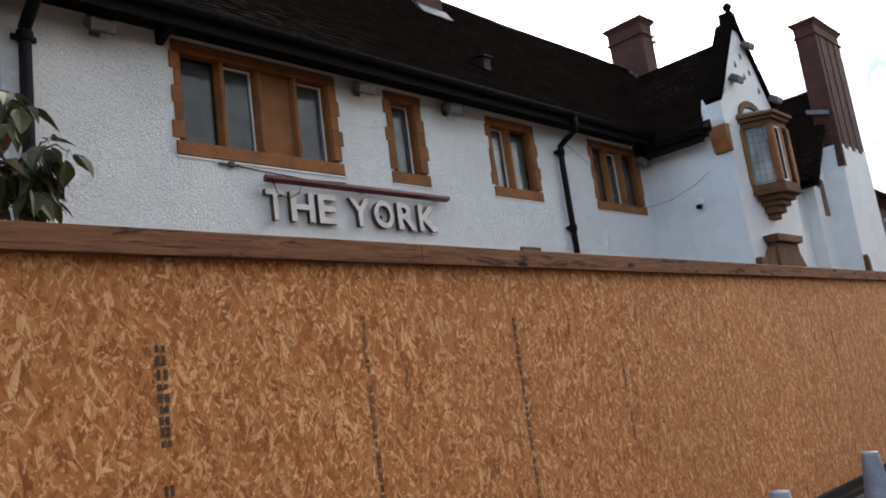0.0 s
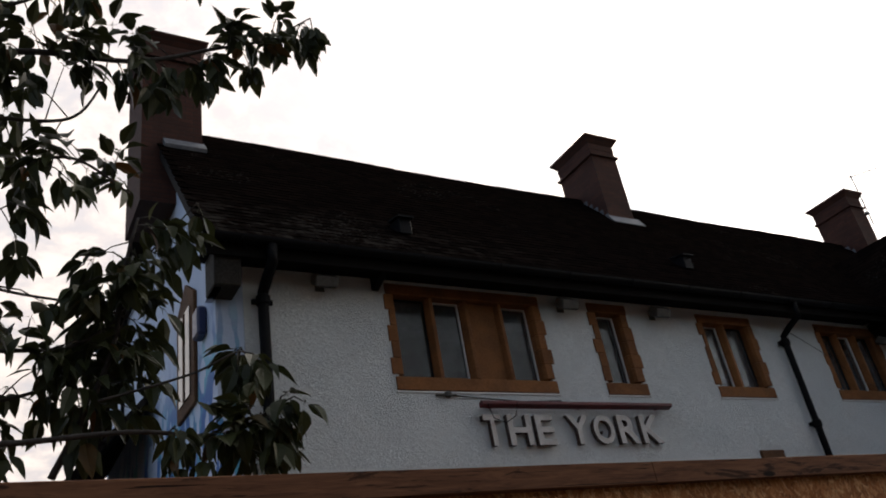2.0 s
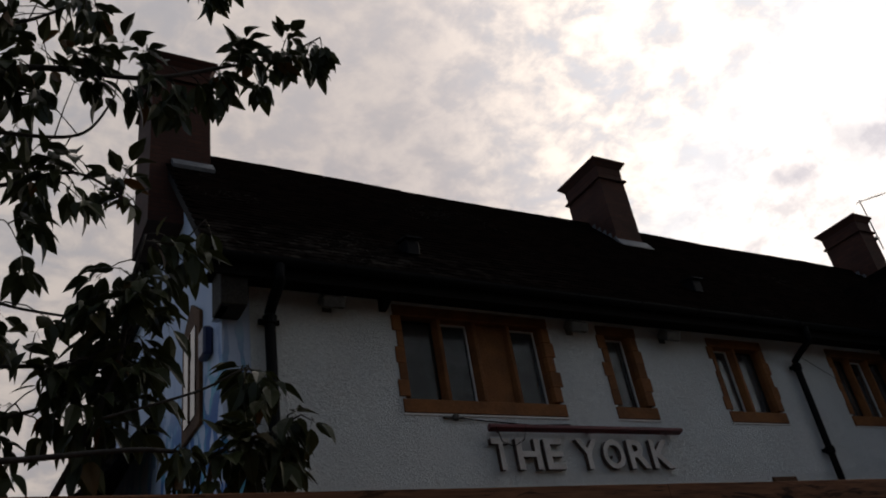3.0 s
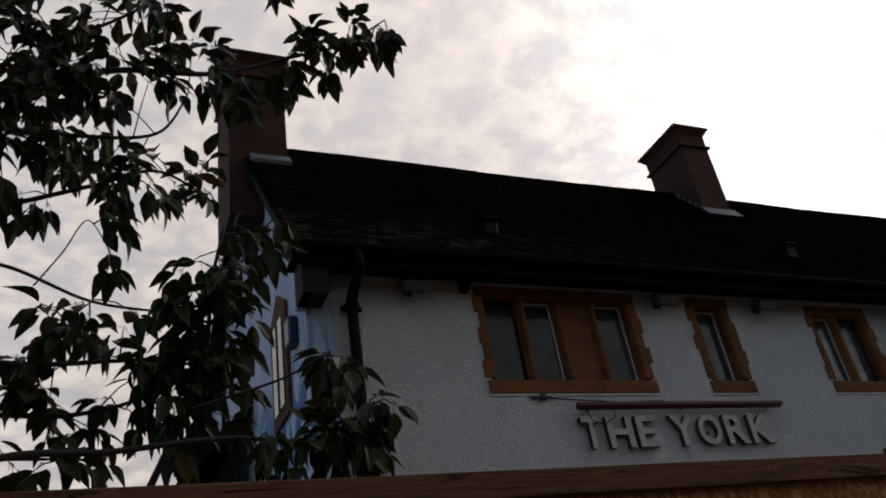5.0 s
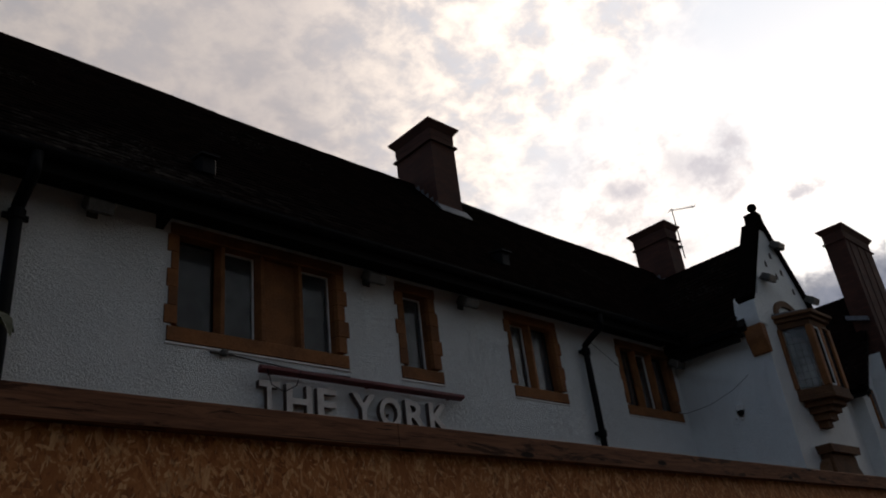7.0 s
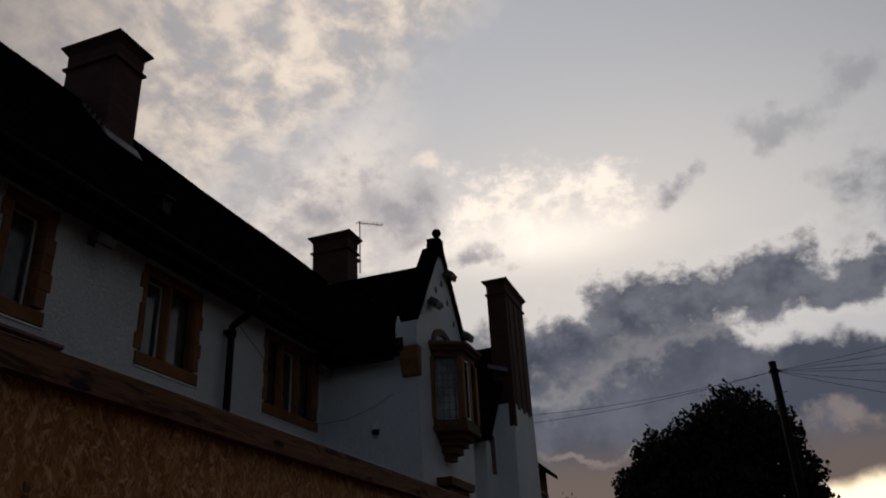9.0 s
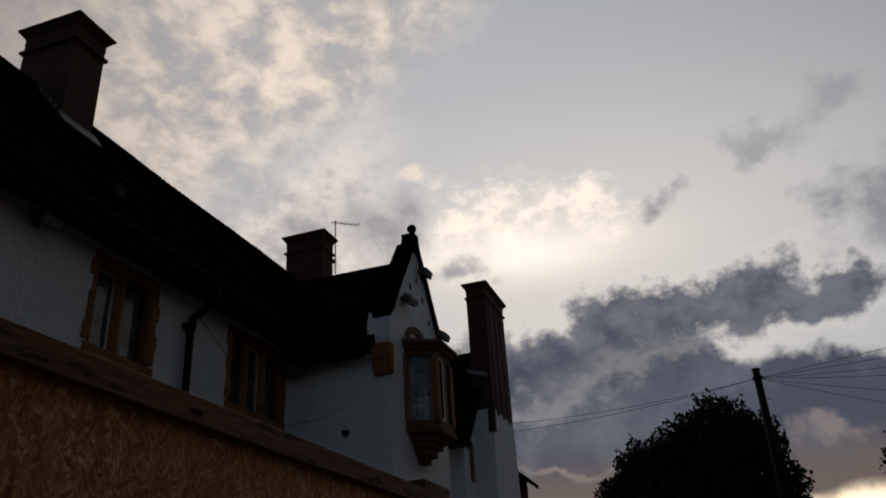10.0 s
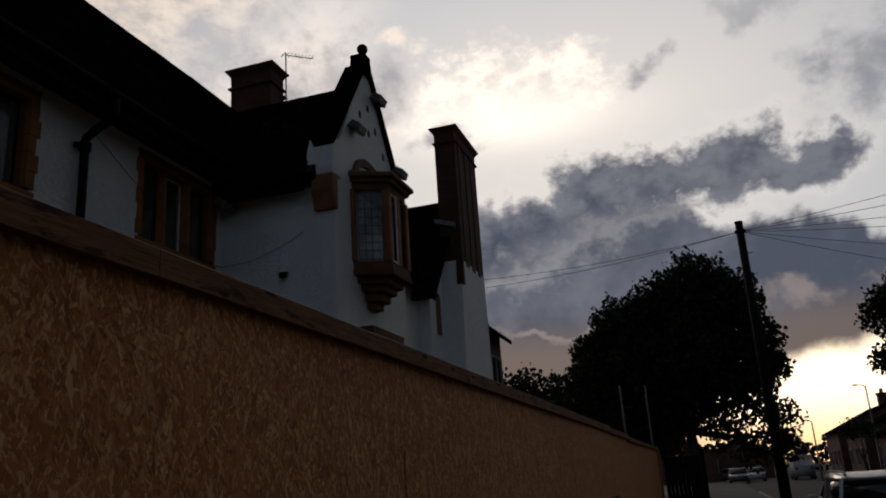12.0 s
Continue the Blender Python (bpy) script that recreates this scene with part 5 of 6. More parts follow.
def letter(ch, x0, x1, z0, z1, parent):
    """A raised letter from the built-in font, fitted to its width and height."""
    cu = bpy.data.curves.new("letter", "FONT")
    cu.body, cu.size, cu.extrude, cu.offset, cu.resolution_u = ch, 1.0, 0.06, 0.022, 4
    tmp = bpy.data.objects.new("tmp", cu)
    scene.collection.objects.link(tmp)
    bpy.context.view_layer.update()
    me = bpy.data.meshes.new_from_object(tmp.evaluated_get(bpy.context.evaluated_depsgraph_get()))
    bpy.data.objects.remove(tmp)
    co = np.array([v.co for v in me.vertices])
    lo, hi = co.min(0), co.max(0)
    co = (co - lo) / (hi - lo)
    out = np.stack([x0 + co[:, 0] * (x1 - x0), -0.012 - 0.055 * co[:, 2], z0 + co[:, 1] * (z1 - z0)], 1)
    me.vertices.foreach_set("co", out.astype(np.float32).ravel())
    me.materials.clear()
    me.materials.append(LETTER)
    me.materials.append(LETTER_SIDE)
    me.update()
    for p in me.polygons:
        p.material_index = 0 if abs(p.normal.y) > 0.6 else 1
    ob = new("letter", me)
    ob.parent = parent
    return ob


sign = thing("sign_lettering", "raised off-white letters with brown edges reading THE YORK", "sign", at=(3.6, WY, 3.44))
LETTERS = (("T", 3.56, 3.765), ("H", 3.837, 4.115), ("E", 4.17, 4.39), ("Y", 4.57, 4.85), ("O", 4.90, 5.178), ("R", 5.238, 5.511), ("K", 5.557, 5.844))
for ch, a, b in LETTERS:
    letter(ch, a - 3.6, b - 3.6, 0.0, 0.305, sign)
    block("fixing", ((a + b) / 2 - 3.612, (a + b) / 2 - 3.588, -0.02, 0.0, 0.12, 0.15), LETTER_SIDE, sign, "", 0)


def cable(name, pts, r, label, cat):
    bm = bmesh.new()
    tube(bm, pts, r, 6)
    return tagged(part(name, bm, IRON, None, "", True), label, cat)


cable("loose_cable", [(3.25, WY - 0.02, 3.955), (3.6, WY - 0.015, 3.93), (4.1, WY - 0.02, 3.90), (4.6, WY - 0.015, 3.915)], 0.006, "thin dark cable clipped along the wall under the window", "cable")
cable("loose_cable", [(3.6, WY - 0.14, 3.83), (3.66, WY - 0.11, 3.70), (3.80, WY - 0.09, 3.655), (3.92, WY - 0.11, 3.72), (3.95, WY - 0.14, 3.85)], 0.005, "dangling wire looped round a letter", "cable")
cable("loose_cable", [(8.66, WY - 0.02, 4.98), (9.3, WY - 0.06, 4.62), (9.9, WY - 0.03, 4.27), (10.45, WY - 0.03, 4.12), (10.86, WY - 0.03, 4.14)], 0.0035, "thin slack cable across the window", "cable")
cable("loose_cable", [(10.87, 6.36, 4.15), (10.86, 6.0, 4.16), (10.865, 5.6, 4.27), (10.87, 5.3, 4.42)], 0.0032, "thin slack cable along the return wall", "cable")
box_fix = thing("junction_box", "small grey junction box under the big window", "junction box", at=(3.24, WY, 3.955))
bm = bmesh.new()
lathe(bm, [(0.02, -0.03), (0.035, -0.02), (0.035, 0.02), (0.02, 0.03)], (0, -0.036, 0), 12)
box(bm, -0.12, 0.10, -0.03, 0.0, -0.006, 0.008)
part("body", bm, LAMP_GREY, box_fix)
# television aerial on the chimney
aerial = thing("television_aerial", "thin metal television aerial on the chimney", "aerial", at=(15.03, 7.80, 8.62))
bm = bmesh.new()
tube(bm, [(0, 0, -0.25), (0, 0, 0.98)], 0.014, 6)
part("mast", bm, GALV, aerial)
bm = bmesh.new()
tube(bm, [(-0.06, 0.05, 0.93), (0.42, -0.36, 1.0)], 0.009, 6)
part("boom", bm, GALV, aerial)
for k in range(9):
    bm = bmesh.new()
    x, y, z = -0.04 + 0.054 * k, 0.03 - 0.046 * k, 0.935 + 0.008 * k
    tube(bm, [(x - 0.06, y - 0.08, z), (x + 0.06, y + 0.08, z)], 0.005, 5)
    part("element", bm, GALV, aerial)
bm = bmesh.new()
box(bm, -0.09, 0.02, -0.02, 0.12, 0.0, 0.04)
part("clamp", bm, GALV, aerial)


# ---- the broad-leaved tree behind the hoarding ----
def bend(pts, n=10):
    """Points along a smooth line through the given ones."""
    pts = [Vector(p) for p in pts]
    out = []
    for i in range(len(pts) - 1):
        p0, p1, p2, p3 = pts[max(i - 1, 0)], pts[i], pts[i + 1], pts[min(i + 2, len(pts) - 1)]
        for k in range(n):
            s = k / n
            out.append(0.5 * ((2 * p1) + (p2 - p0) * s + (2 * p0 - 5 * p1 + 4 * p2 - p3) * s * s + (3 * p1 - p0 - 3 * p2 + p3) * s ** 3))
    out.append(pts[-1])
    return out


def leaf_mesh(name, material, length=1.0, width=0.47):
    """One pointed leaf, folded along its rib and arched, with a toothed edge and a stalk."""
    bm = bmesh.new()
    prof = [(0.0, 0.0), (0.12, 0.5), (0.28, 0.92), (0.45, 1.0), (0.62, 0.84), (0.8, 0.5), (1.0, 0.0)]
    rib, left, right = [], [], []
    for k, (s, w) in enumerate(prof):
        z = -0.22 * s * s
        rib.append(bm.verts.new((0, s * length, z)))
        if 0 < k < len(prof) - 1:
            e = width / 2 * w * (1.06 if k % 2 else 0.95)
            left.append(bm.verts.new((-e, (s - 0.02) * length, z + 0.10 * w)))
            right.append(bm.verts.new((e, (s - 0.02) * length, z + 0.10 * w)))
    for side, flip in ((left, False), (right, True)):
        rows = [(rib[0], rib[1], side[0])] + [(rib[i + 1], rib[i + 2], side[i + 1], side[i]) for i in range(len(side) - 1)] + [(rib[-2], rib[-1], side[-1])]
        for f in rows:
            bm.faces.new(f[::-1] if flip else f)
    a, b, c = bm.verts.new((-0.012, -0.28, 0.05)), bm.verts.new((0.012, -0.28, 0.05)), bm.verts.new((0, -0.28, 0.07))
    bm.faces.new((a, b, rib[0]))
    bm.faces.new((b, c, rib[0]))
    me = bpy.data.meshes.new(name)
    bm.to_mesh(me)
    bm.free()
    me.materials.append(material)
    return me


LEAF = leaf_mesh("leaf", LEAVES)
leaf_pts = np.array([v.co for v in LEAF.vertices])
leaf_faces = [tuple(p.vertices) for p in LEAF.polygons]


def scatter(name, spots, parent, pts, faces, material, label):
    verts, fs = [], []
    for m in spots:
        a = np.array(m)
        base = len(verts)
        verts.extend((pts @ a[:3, :3].T + a[:3, 3]).tolist())
        fs.extend(tuple(i + base for i in f) for f in faces)
    me = bpy.data.meshes.new(name)
    me.from_pydata(verts, [], fs)
    me.materials.append(material)
    ob = new(name, me)
    ob.parent = parent
    return tagged(ob, label, kind="stuff")


tree = thing("broadleaf_tree", "leafy tree with large drooping dark green leaves rising behind the hoarding", "tree", at=(-1.75, 4.75, G - 0.004))
inv = Matrix.Translation(tree.location).inverted()
# each limb: depth, (x, z) along it, root and tip radius, leafy stretch of it, spread of the sprays, their number
lower_limbs = [
    (4.20, ((-1.7, 2.60), (-1.2, 2.80), (-0.70, 2.86)), 0.016, 0.006, 0.0, 1.0, 0.12, 8),
    (3.85, ((-1.6, 2.55), (-0.91, 2.73), (-0.51, 2.76), (-0.01, 2.78), (0.40, 2.77), (0.58, 2.78)), 0.020, 0.006, 0.64, 1.0, 0.08, 12),
    (3.80, ((0.28, 2.76), (0.48, 2.82), (0.60, 2.88), (0.66, 2.90)), 0.007, 0.004, 0.3, 1.0, 0.06, 9),
    (4.45, ((-1.6, 4.02), (-1.09, 3.94), (-0.64, 3.83), (-0.19, 3.69), (0.02, 3.67)), 0.013, 0.005, 0.90, 1.0, 0.08, 2),
    (4.40, ((-0.93, 3.88), (-0.80, 4.05), (-0.69, 4.21), (-0.59, 4.17)), 0.005, 0.003, 0.75, 1.0, 0.07, 2),
    (4.30, ((-1.6, 3.42), (-1.02, 3.39), (-0.56, 3.32), (-0.2, 3.46), (0.06, 3.73)), 0.018, 0.006, 0.05, 0.85, 0.13, 14),
]
middle_limbs = [
    (4.30, ((-0.92, 3.36), (-0.73, 3.60), (-0.62, 3.76)), 0.007, 0.004, 0.35, 1.0, 0.11, 6),
    (4.40, ((-1.6, 3.02), (-1.08, 3.10), (-0.71, 3.12), (-0.39, 3.20), (-0.18, 3.32)), 0.020, 0.006, 0.0, 1.0, 0.15, 21),
    (4.00, ((-0.15, 3.02), (0.27, 3.14), (0.50, 3.25), (0.60, 3.27)), 0.008, 0.004, 0.68, 1.0, 0.07, 5),
    (4.50, ((-1.7, 5.25), (-1.2, 5.42), (-0.75, 5.50)), 0.018, 0.006, 0.0, 1.0, 0.19, 26),
    (4.30, ((-1.7, 4.58), (-1.3, 4.66), (-0.95, 4.72)), 0.016, 0.006, 0.0, 1.0, 0.17, 18),
    (4.30, ((-1.6, 4.95), (-1.32, 5.07), (-0.65, 5.24), (0.0, 5.42), (0.55, 5.76), (0.94, 5.98), (1.24, 6.14)), 0.028, 0.005, 0.10, 1.0, 0.10, 46),
]
upper_limbs = [
    (4.50, ((-1.6, 4.80), (-1.32, 4.89), (-0.86, 4.94), (-0.34, 5.09), (-0.15, 5.38)), 0.024, 0.006, 0.0, 0.8, 0.19, 23),
    (4.40, ((-1.6, 4.25), (-1.24, 4.35), (-0.69, 4.51), (-0.33, 4.61), (0.01, 4.41)), 0.020, 0.006, 0.0, 1.0, 0.14, 17),
    (4.40, ((-0.30, 2.75), (-0.14, 3.14), (-0.05, 3.45), (-0.02, 3.85), (0.05, 4.23)), 0.020, 0.008, 0.22, 1.0, 0.13, 31),
    (4.35, ((0.05, 3.95), (0.20, 4.15), (0.38, 4.36)), 0.008, 0.004, 0.2, 1.0, 0.06, 3),
    (4.30, ((-1.5, 5.55), (-1.40, 5.66), (-0.92, 5.69), (-0.52, 5.94), (-0.25, 6.22)), 0.022, 0.006, 0.0, 1.0, 0.18, 29),
    (4.30, ((-1.35, 6.1), (-0.6, 6.4), (0.1, 6.55), (0.42, 6.50)), 0.018, 0.005, 0.2, 1.0, 0.16, 12),
]
rt = random.Random(21)
spots = []


def spray(at, way, size):
    """A drooping whorl of leaves at a twig's end."""
    turn = rt.uniform(0, math.tau)
    n = rt.choice((3, 4, 5, 6))
    for k in range(n):
        q = turn + math.tau * k / n + rt.uniform(-0.35, 0.35)
        d = (way * 0.9 + Vector((math.cos(q) * 0.8, math.sin(q) * 0.8, rt.uniform(-1.3, 0.1)))).normalized()
        side = d.cross(Vector((rt.uniform(-0.5, 0.5), rt.uniform(-0.5, 0.5), 1))).normalized()
        s = size * rt.uniform(0.75, 1.2)
        m = Matrix((side, d, side.cross(d))).transposed().to_4x4()
        spots.append(inv @ Matrix.Translation(at + d * 0.28 * s) @ m @ Matrix.Diagonal((s * rt.uniform(0.85, 1.1), s, s * rt.uniform(0.6, 1.8), 1)))


bm = bmesh.new()
trunk_line = bend([(-1.75, 4.75, 0.2), (-1.74, 4.72, 1.6), (-1.66, 4.65, 3.0), (-1.6, 4.6, 4.4), (-1.5, 4.5, 5.6), (-1.35, 4.5, 6.9)])
tube(bm, trunk_line, [0.10 - 0.075 * i / (len(trunk_line) - 1) for i in range(len(trunk_line))], 8)
ob = part("trunk", bm, BARK, None, "", True)
ob.parent, ob.matrix_parent_inverse = tree, inv
for deep, line, r0, r1, f0, f1, spread, sprays in lower_limbs + middle_limbs + upper_limbs:
    line = bend([(x, deep + 0.10 * math.sin(3.1 * i + 7 * z), z) for i, (x, z) in enumerate(line)])
    n = len(line) - 1
    bm = bmesh.new()
    tube(bm, line, [r0 + (r1 - r0) * i / n for i in range(n + 1)], 7)
    sprays = round(sprays * 1.2)
    for k in range(sprays):
        f = f0 + (f1 - f0) * (k + rt.random()) / sprays
        root = line[min(n, int(f * n))]
        if k == sprays - 1:
            root = line[-1]
        off = Vector((rt.gauss(0, spread), rt.gauss(0, spread * 1.2), rt.gauss(0, spread)))
        if off.length > spread * 2:
            off *= spread * 2 / off.length
        end = root + off + Vector((0.03, 0, -0.03))
        mid = root.lerp(end, 0.5) + Vector((0, 0, 0.025))
        tube(bm, [root, mid, end], [0.005, 0.004, 0.0025], 5)
        spray(end, (end - mid).normalized(), 0.168 * deep / 4.4)
        if rt.random() < 0.5:
            spray(mid, (end - root).normalized(), 0.15)
    ob = part("limb", bm, BARK, None, "", True)
    ob.parent, ob.matrix_parent_inverse = tree, inv
rt.shuffle(spots)
for m in spots[:300]:
    ob = new("leaf", LEAF)
    ob.parent = tree
    ob.matrix_local = m
scatter("foliage", spots[300:], tree, leaf_pts, leaf_faces, LEAVES, "large dark green leaves")


# ---- far trees ----
quad_pts = np.array([(-0.5, 0, 0.05), (0, -0.42, -0.05), (0.5, 0.05, 0.05), (0.05, 0.48, 0.0), (0.28, 0.36, 0.08), (-0.32, 0.34, -0.06)])
quad_faces = [(0, 1, 2), (0, 2, 4), (0, 4, 3), (0, 3, 5)]


def far_tree(name, at, height, lobes, count, size, label, seed, trunk=0.25):
    """Trunk, limbs to each lobe and a ragged crown of small leaves round the lobes (x, y, z, radius and, where it thins, fullness), given from the foot."""
    r = random.Random(seed)
    t = thing(name, label, "tree", at=at)
    bm = bmesh.new()
    fork = height * 0.3
    tube(bm, bend([(0, 0, -0.1), (0.1, 0, fork * 0.6), (0, 0.1, fork)], 4), [trunk * (1.25 - 0.45 * i / 8) for i in range(9)], 10)
    part("trunk", bm, BARK, t)
    spots = []
    total = sum(q[3] ** 2 for q in lobes)
    for k, (x, y, z, rad, *full) in enumerate(lobes):
        bm = bmesh.new()
        line = bend([(0, 0.1, fork * 0.9), (x * 0.5, y * 0.5, fork + (z - fork) * 0.55), (x, y, z + rad * 0.5)], 6)
        tube(bm, line, [trunk * 0.5 * (1 - 0.85 * i / (len(line) - 1)) for i in range(len(line))], 6)
        for _ in range(9):
            a = Vector((r.gauss(0, 1), r.gauss(0, 1), r.gauss(0, 1))).normalized() * rad * r.uniform(0.6, 1.05)
            c = Vector((x, y, z))
            tube(bm, [c, c + a * 0.5 + Vector((0, 0, 0.1)), c + a], [0.04, 0.025, 0.008], 4)
        part("limb", bm, BARK, t)
        for _ in range(int(count * rad * rad / total * (full[0] if full else 1.0))):
            d = Vector((r.gauss(0, 1), r.gauss(0, 1), r.gauss(0, 1))).normalized()
            edge = rad * (0.92 + 0.42 * noise.noise(d * 2.3 + Vector((seed, k, 0))) + 0.30 * max(0.0, noise.noise(d * 6.5 + Vector((k, seed, 3)))))
            p = Vector((x, y, z)) + d * edge * (r.random() ** 0.42)
            s = size * r.uniform(0.6, 1.4)
            spots.append(Matrix.Translation(p) @ Euler((r.uniform(0, 6.3), r.uniform(0, 6.3), r.uniform(0, 6.3))).to_matrix().to_4x4() @ Matrix.Scale(s, 4))
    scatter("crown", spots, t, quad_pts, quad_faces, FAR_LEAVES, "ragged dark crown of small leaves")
    return t


far_tree("street_tree", (37.0, 1.9, G - 0.004), 10.0,
         [(0.1, -0.9, 8.2, 1.74, 0.9), (-0.3, -2.2, 7.6, 1.39, 0.8), (0.3, 0.6, 7.8, 1.39, 0.9), (0, 2.2, 6.9, 1.51, 1), (0.2, 3.5, 6.1, 1.04, 0.9), (0, -3.0, 6.0, 1.04, 0.7), (0, -0.6, 5.9, 2.32, 1),
          (0.2, 1.8, 5.2, 2.09, 1), (-0.2, 3.4, 4.7, 1.51, 1), (0.2, -2.1, 4.5, 1.51, 0.6), (0, -3.5, 4.9, 0.70, 0.6), (0.2, -3.3, 2.9, 1.04, 0.22), (0, 0.3, 4.0, 1.51, 0.55), (0, -1.4, 2.7, 1.04, 0.22), (0, 0.9, 2.9, 1.16, 0.4),
          (0, 2.6, 3.4, 1.51, 1), (0.1, -3.4, 1.9, 0.70, 0.25), (0, -2.2, 1.9, 0.93, 0.2)],
         90000, 0.15, "big full-leaved street tree, black against the dusk sky", 3, 0.22)
far_tree("street_tree", (36.0, -6.75, ROAD), 9.0,
         [(0, 1.1, 6.5, 1.0), (0.3, 0.3, 7.0, 1.2), (0, -0.8, 6.5, 1.5), (0.2, 1.4, 4.8, 0.6), (0, -1.8, 5.2, 1.5), (0.3, 0.5, 5.2, 0.9)],
         12000, 0.125, "tall dark street tree across the road", 5, 0.2)
far_tree("garden_tree", (52.0, 14.2, G - 0.004), 7.5,
         [(0, 0, 6.4, 1.8), (0.5, 2.0, 6.5, 1.7), (0, -2.2, 6.3, 1.8), (0.2, -4.2, 6.0, 1.8), (0, 0.6, 4.2, 2.6), (0, -2.6, 3.8, 2.6), (0, -5.2, 4.2, 2.2)], 9000, 0.26, "dark garden tree behind the houses", 8)
far_tree("garden_tree", (47.0, 6.0, G - 0.004), 7.0,
         [(0, 1.0, 4.6, 1.8), (0.3, -1.0, 4.2, 1.8), (0, 2.6, 4.2, 1.7), (0, -0.5, 2.8, 2.0), (0, -2.2, 3.0, 1.4)], 4000, 0.26, "dark garden tree behind the houses", 11)
# small golden-lit bush over the far roofs
far_tree("small_tree", (58.0, -7.4, ROAD), 4.2, [(0, 0, 3.2, 0.8), (0.3, 0.6, 3.0, 0.6), (0, -0.6, 2.9, 0.6)], 500, 0.16, "thin-leaved small tree beside the far houses", 13, 0.1)


# ---- pole and wires ----
POLE = Vector((26.0, -0.43, G - 0.1))
pole = thing("telegraph_pole", "dark wooden telegraph pole at the kerb carrying several wires", "pole", at=POLE)
bm = bmesh.new()
tube(bm, [(0, 0.04, -0.1), (0, 0.02, 4.0), (0, 0, 7.9)], [0.15, 0.125, 0.105], 14)
part("shaft", bm, DARK_WOOD, pole, "", True)
bm = bmesh.new()
lathe(bm, [(0.115, 0.0), (0.115, 0.04), (0.02, 0.075)], (0, 0, 7.9), 12)
part("cap", bm, IRON, pole)
for k in range(7):
    bm = bmesh.new()
    s = 1 if k % 2 else -1
    tube(bm, [(0, s * 0.10, 4.6 + k * 0.4), (0, s * 0.24, 4.62 + k * 0.4)], 0.012, 5)
    part("step_iron", bm, IRON, pole)
bm = bmesh.new()
lathe(bm, [(0.15, 0), (0.15, 0.07)], (0, 0, 7.62), 12)
part("wire_ring", bm, IRON, pole)


def wire(a, b, sag):
    a, b = Vector(a), Vector(b)
    pts = [a.lerp(b, k / 14) - Vector((0, 0, sag * 4 * (k / 14) * (1 - k / 14))) for k in range(15)]
    bm = bmesh.new()
    tube(bm, pts, 0.007, 5)
    tagged(part("overhead_wire", bm, IRON, None, "", True), "thin black overhead telephone wire from the pole", "wire", "overhead wires")


top = POLE + Vector((0, 0, 7.66))
for b, sag in (((26.0, 9.0, 7.6), 0.25), ((26.4, 9.0, 7.35), 0.22), ((12, -13, 6.4), 0.3), ((15, -13, 6.2), 0.3), ((18, -13, 6.0), 0.35), ((21, -13, 5.9), 0.35), ((27, -13, 5.7), 0.3), ((32, -13, 5.6), 0.3)):
    wire(top, b, sag)


# ---- far building just past the public house ----
def simple_house(x0, x1, y0, y1, eave, ridge, label, wall_mat, faces=-1, chim=True, hip="x"):
    h = thing("house", label, "house", "houses along the street", ((x0 + x1) / 2, (y0 + y1) / 2, G - 0.004 if y0 > 0 else ROAD))
    m = Matrix.Translation(h.location).inverted()

    def add(name, bm, mat, parent=None, lab=""):
        ob = part(name, bm, mat, None, lab)
        if parent:
            ob.parent = parent
        else:
            ob.parent, ob.matrix_parent_inverse = h, m
        return ob

    z0 = h.location.z
    ym = (y0 + y1) / 2
    bm = bmesh.new()
    prism(bm, [(y0, z0), (y1, z0), (y1, eave), (ym, ridge - 0.15), (y0, eave)], "x", x0, x1)
    add("wall", bm, wall_mat)
    bm = bmesh.new()
    o = 0.3
    sl = (ridge - eave) / (ym - y0)
    prism(bm, [(y0 - o, eave - o * sl), (ym, ridge), (y1 + o, eave - o * sl), (y1 + o, eave - o * sl + 0.12), (ym, ridge + 0.14), (y0 - o, eave - o * sl + 0.12)], "x", x0 - 0.25, x1 + 0.25)
    roof = add("roof", bm, TILE, None, "dark pitched roof")
    if chim:
        bm = bmesh.new()
        box(bm, x0 + 0.3, x0 + 1.0, ym - 0.35, ym + 0.35, ridge - 0.4, ridge + 0.9)
        box(bm, x0 + 0.22, x0 + 1.08, ym - 0.43, ym + 0.43, ridge + 0.902, ridge + 1.0)
        add("chimney", bm, HOUSE_BRICK, roof)
        for k in (0.45, 0.85):
            bm = bmesh.new()
            lathe(bm, [(0.12, 0), (0.10, 0.3), (0.12, 0.34)], (x0 + k, ym, ridge + 1.0), 10)
            add("chimney_pot", bm, HOUSE_BRICK, roof)
    yf = y0 if faces < 0 else y1
    s = -1 if faces < 0 else 1
    n = max(1, int((x1 - x0) / 2.6))
    for lv in (1.0, 3.7):
        if lv + 1.3 > eave:
            continue
        for k in range(n):
            xc = x0 + (k + 0.5) * (x1 - x0) / n
            bm = bmesh.new()
            for q in ((xc - 0.6, xc - 0.53, lv, lv + 1.3), (xc + 0.53, xc + 0.6, lv, lv + 1.3), (xc - 0.53, xc + 0.53, lv, lv + 0.07), (xc - 0.53, xc + 0.53, lv + 1.23, lv + 1.3), (xc - 0.03, xc + 0.03, lv + 0.07, lv + 1.23)):
                box(bm, q[0], q[1], yf + s * 0.002, yf + s * 0.07, q[2], q[3])
            win = add("window", bm, VAN_WHITE, None, "white-framed window")
            bm = bmesh.new()
            box(bm, xc - 0.53, xc + 0.53, yf + s * 0.004, yf + s * 0.03, lv + 0.07, lv + 1.23)
            add("pane", bm, CAR_GLASS, win)
    return h


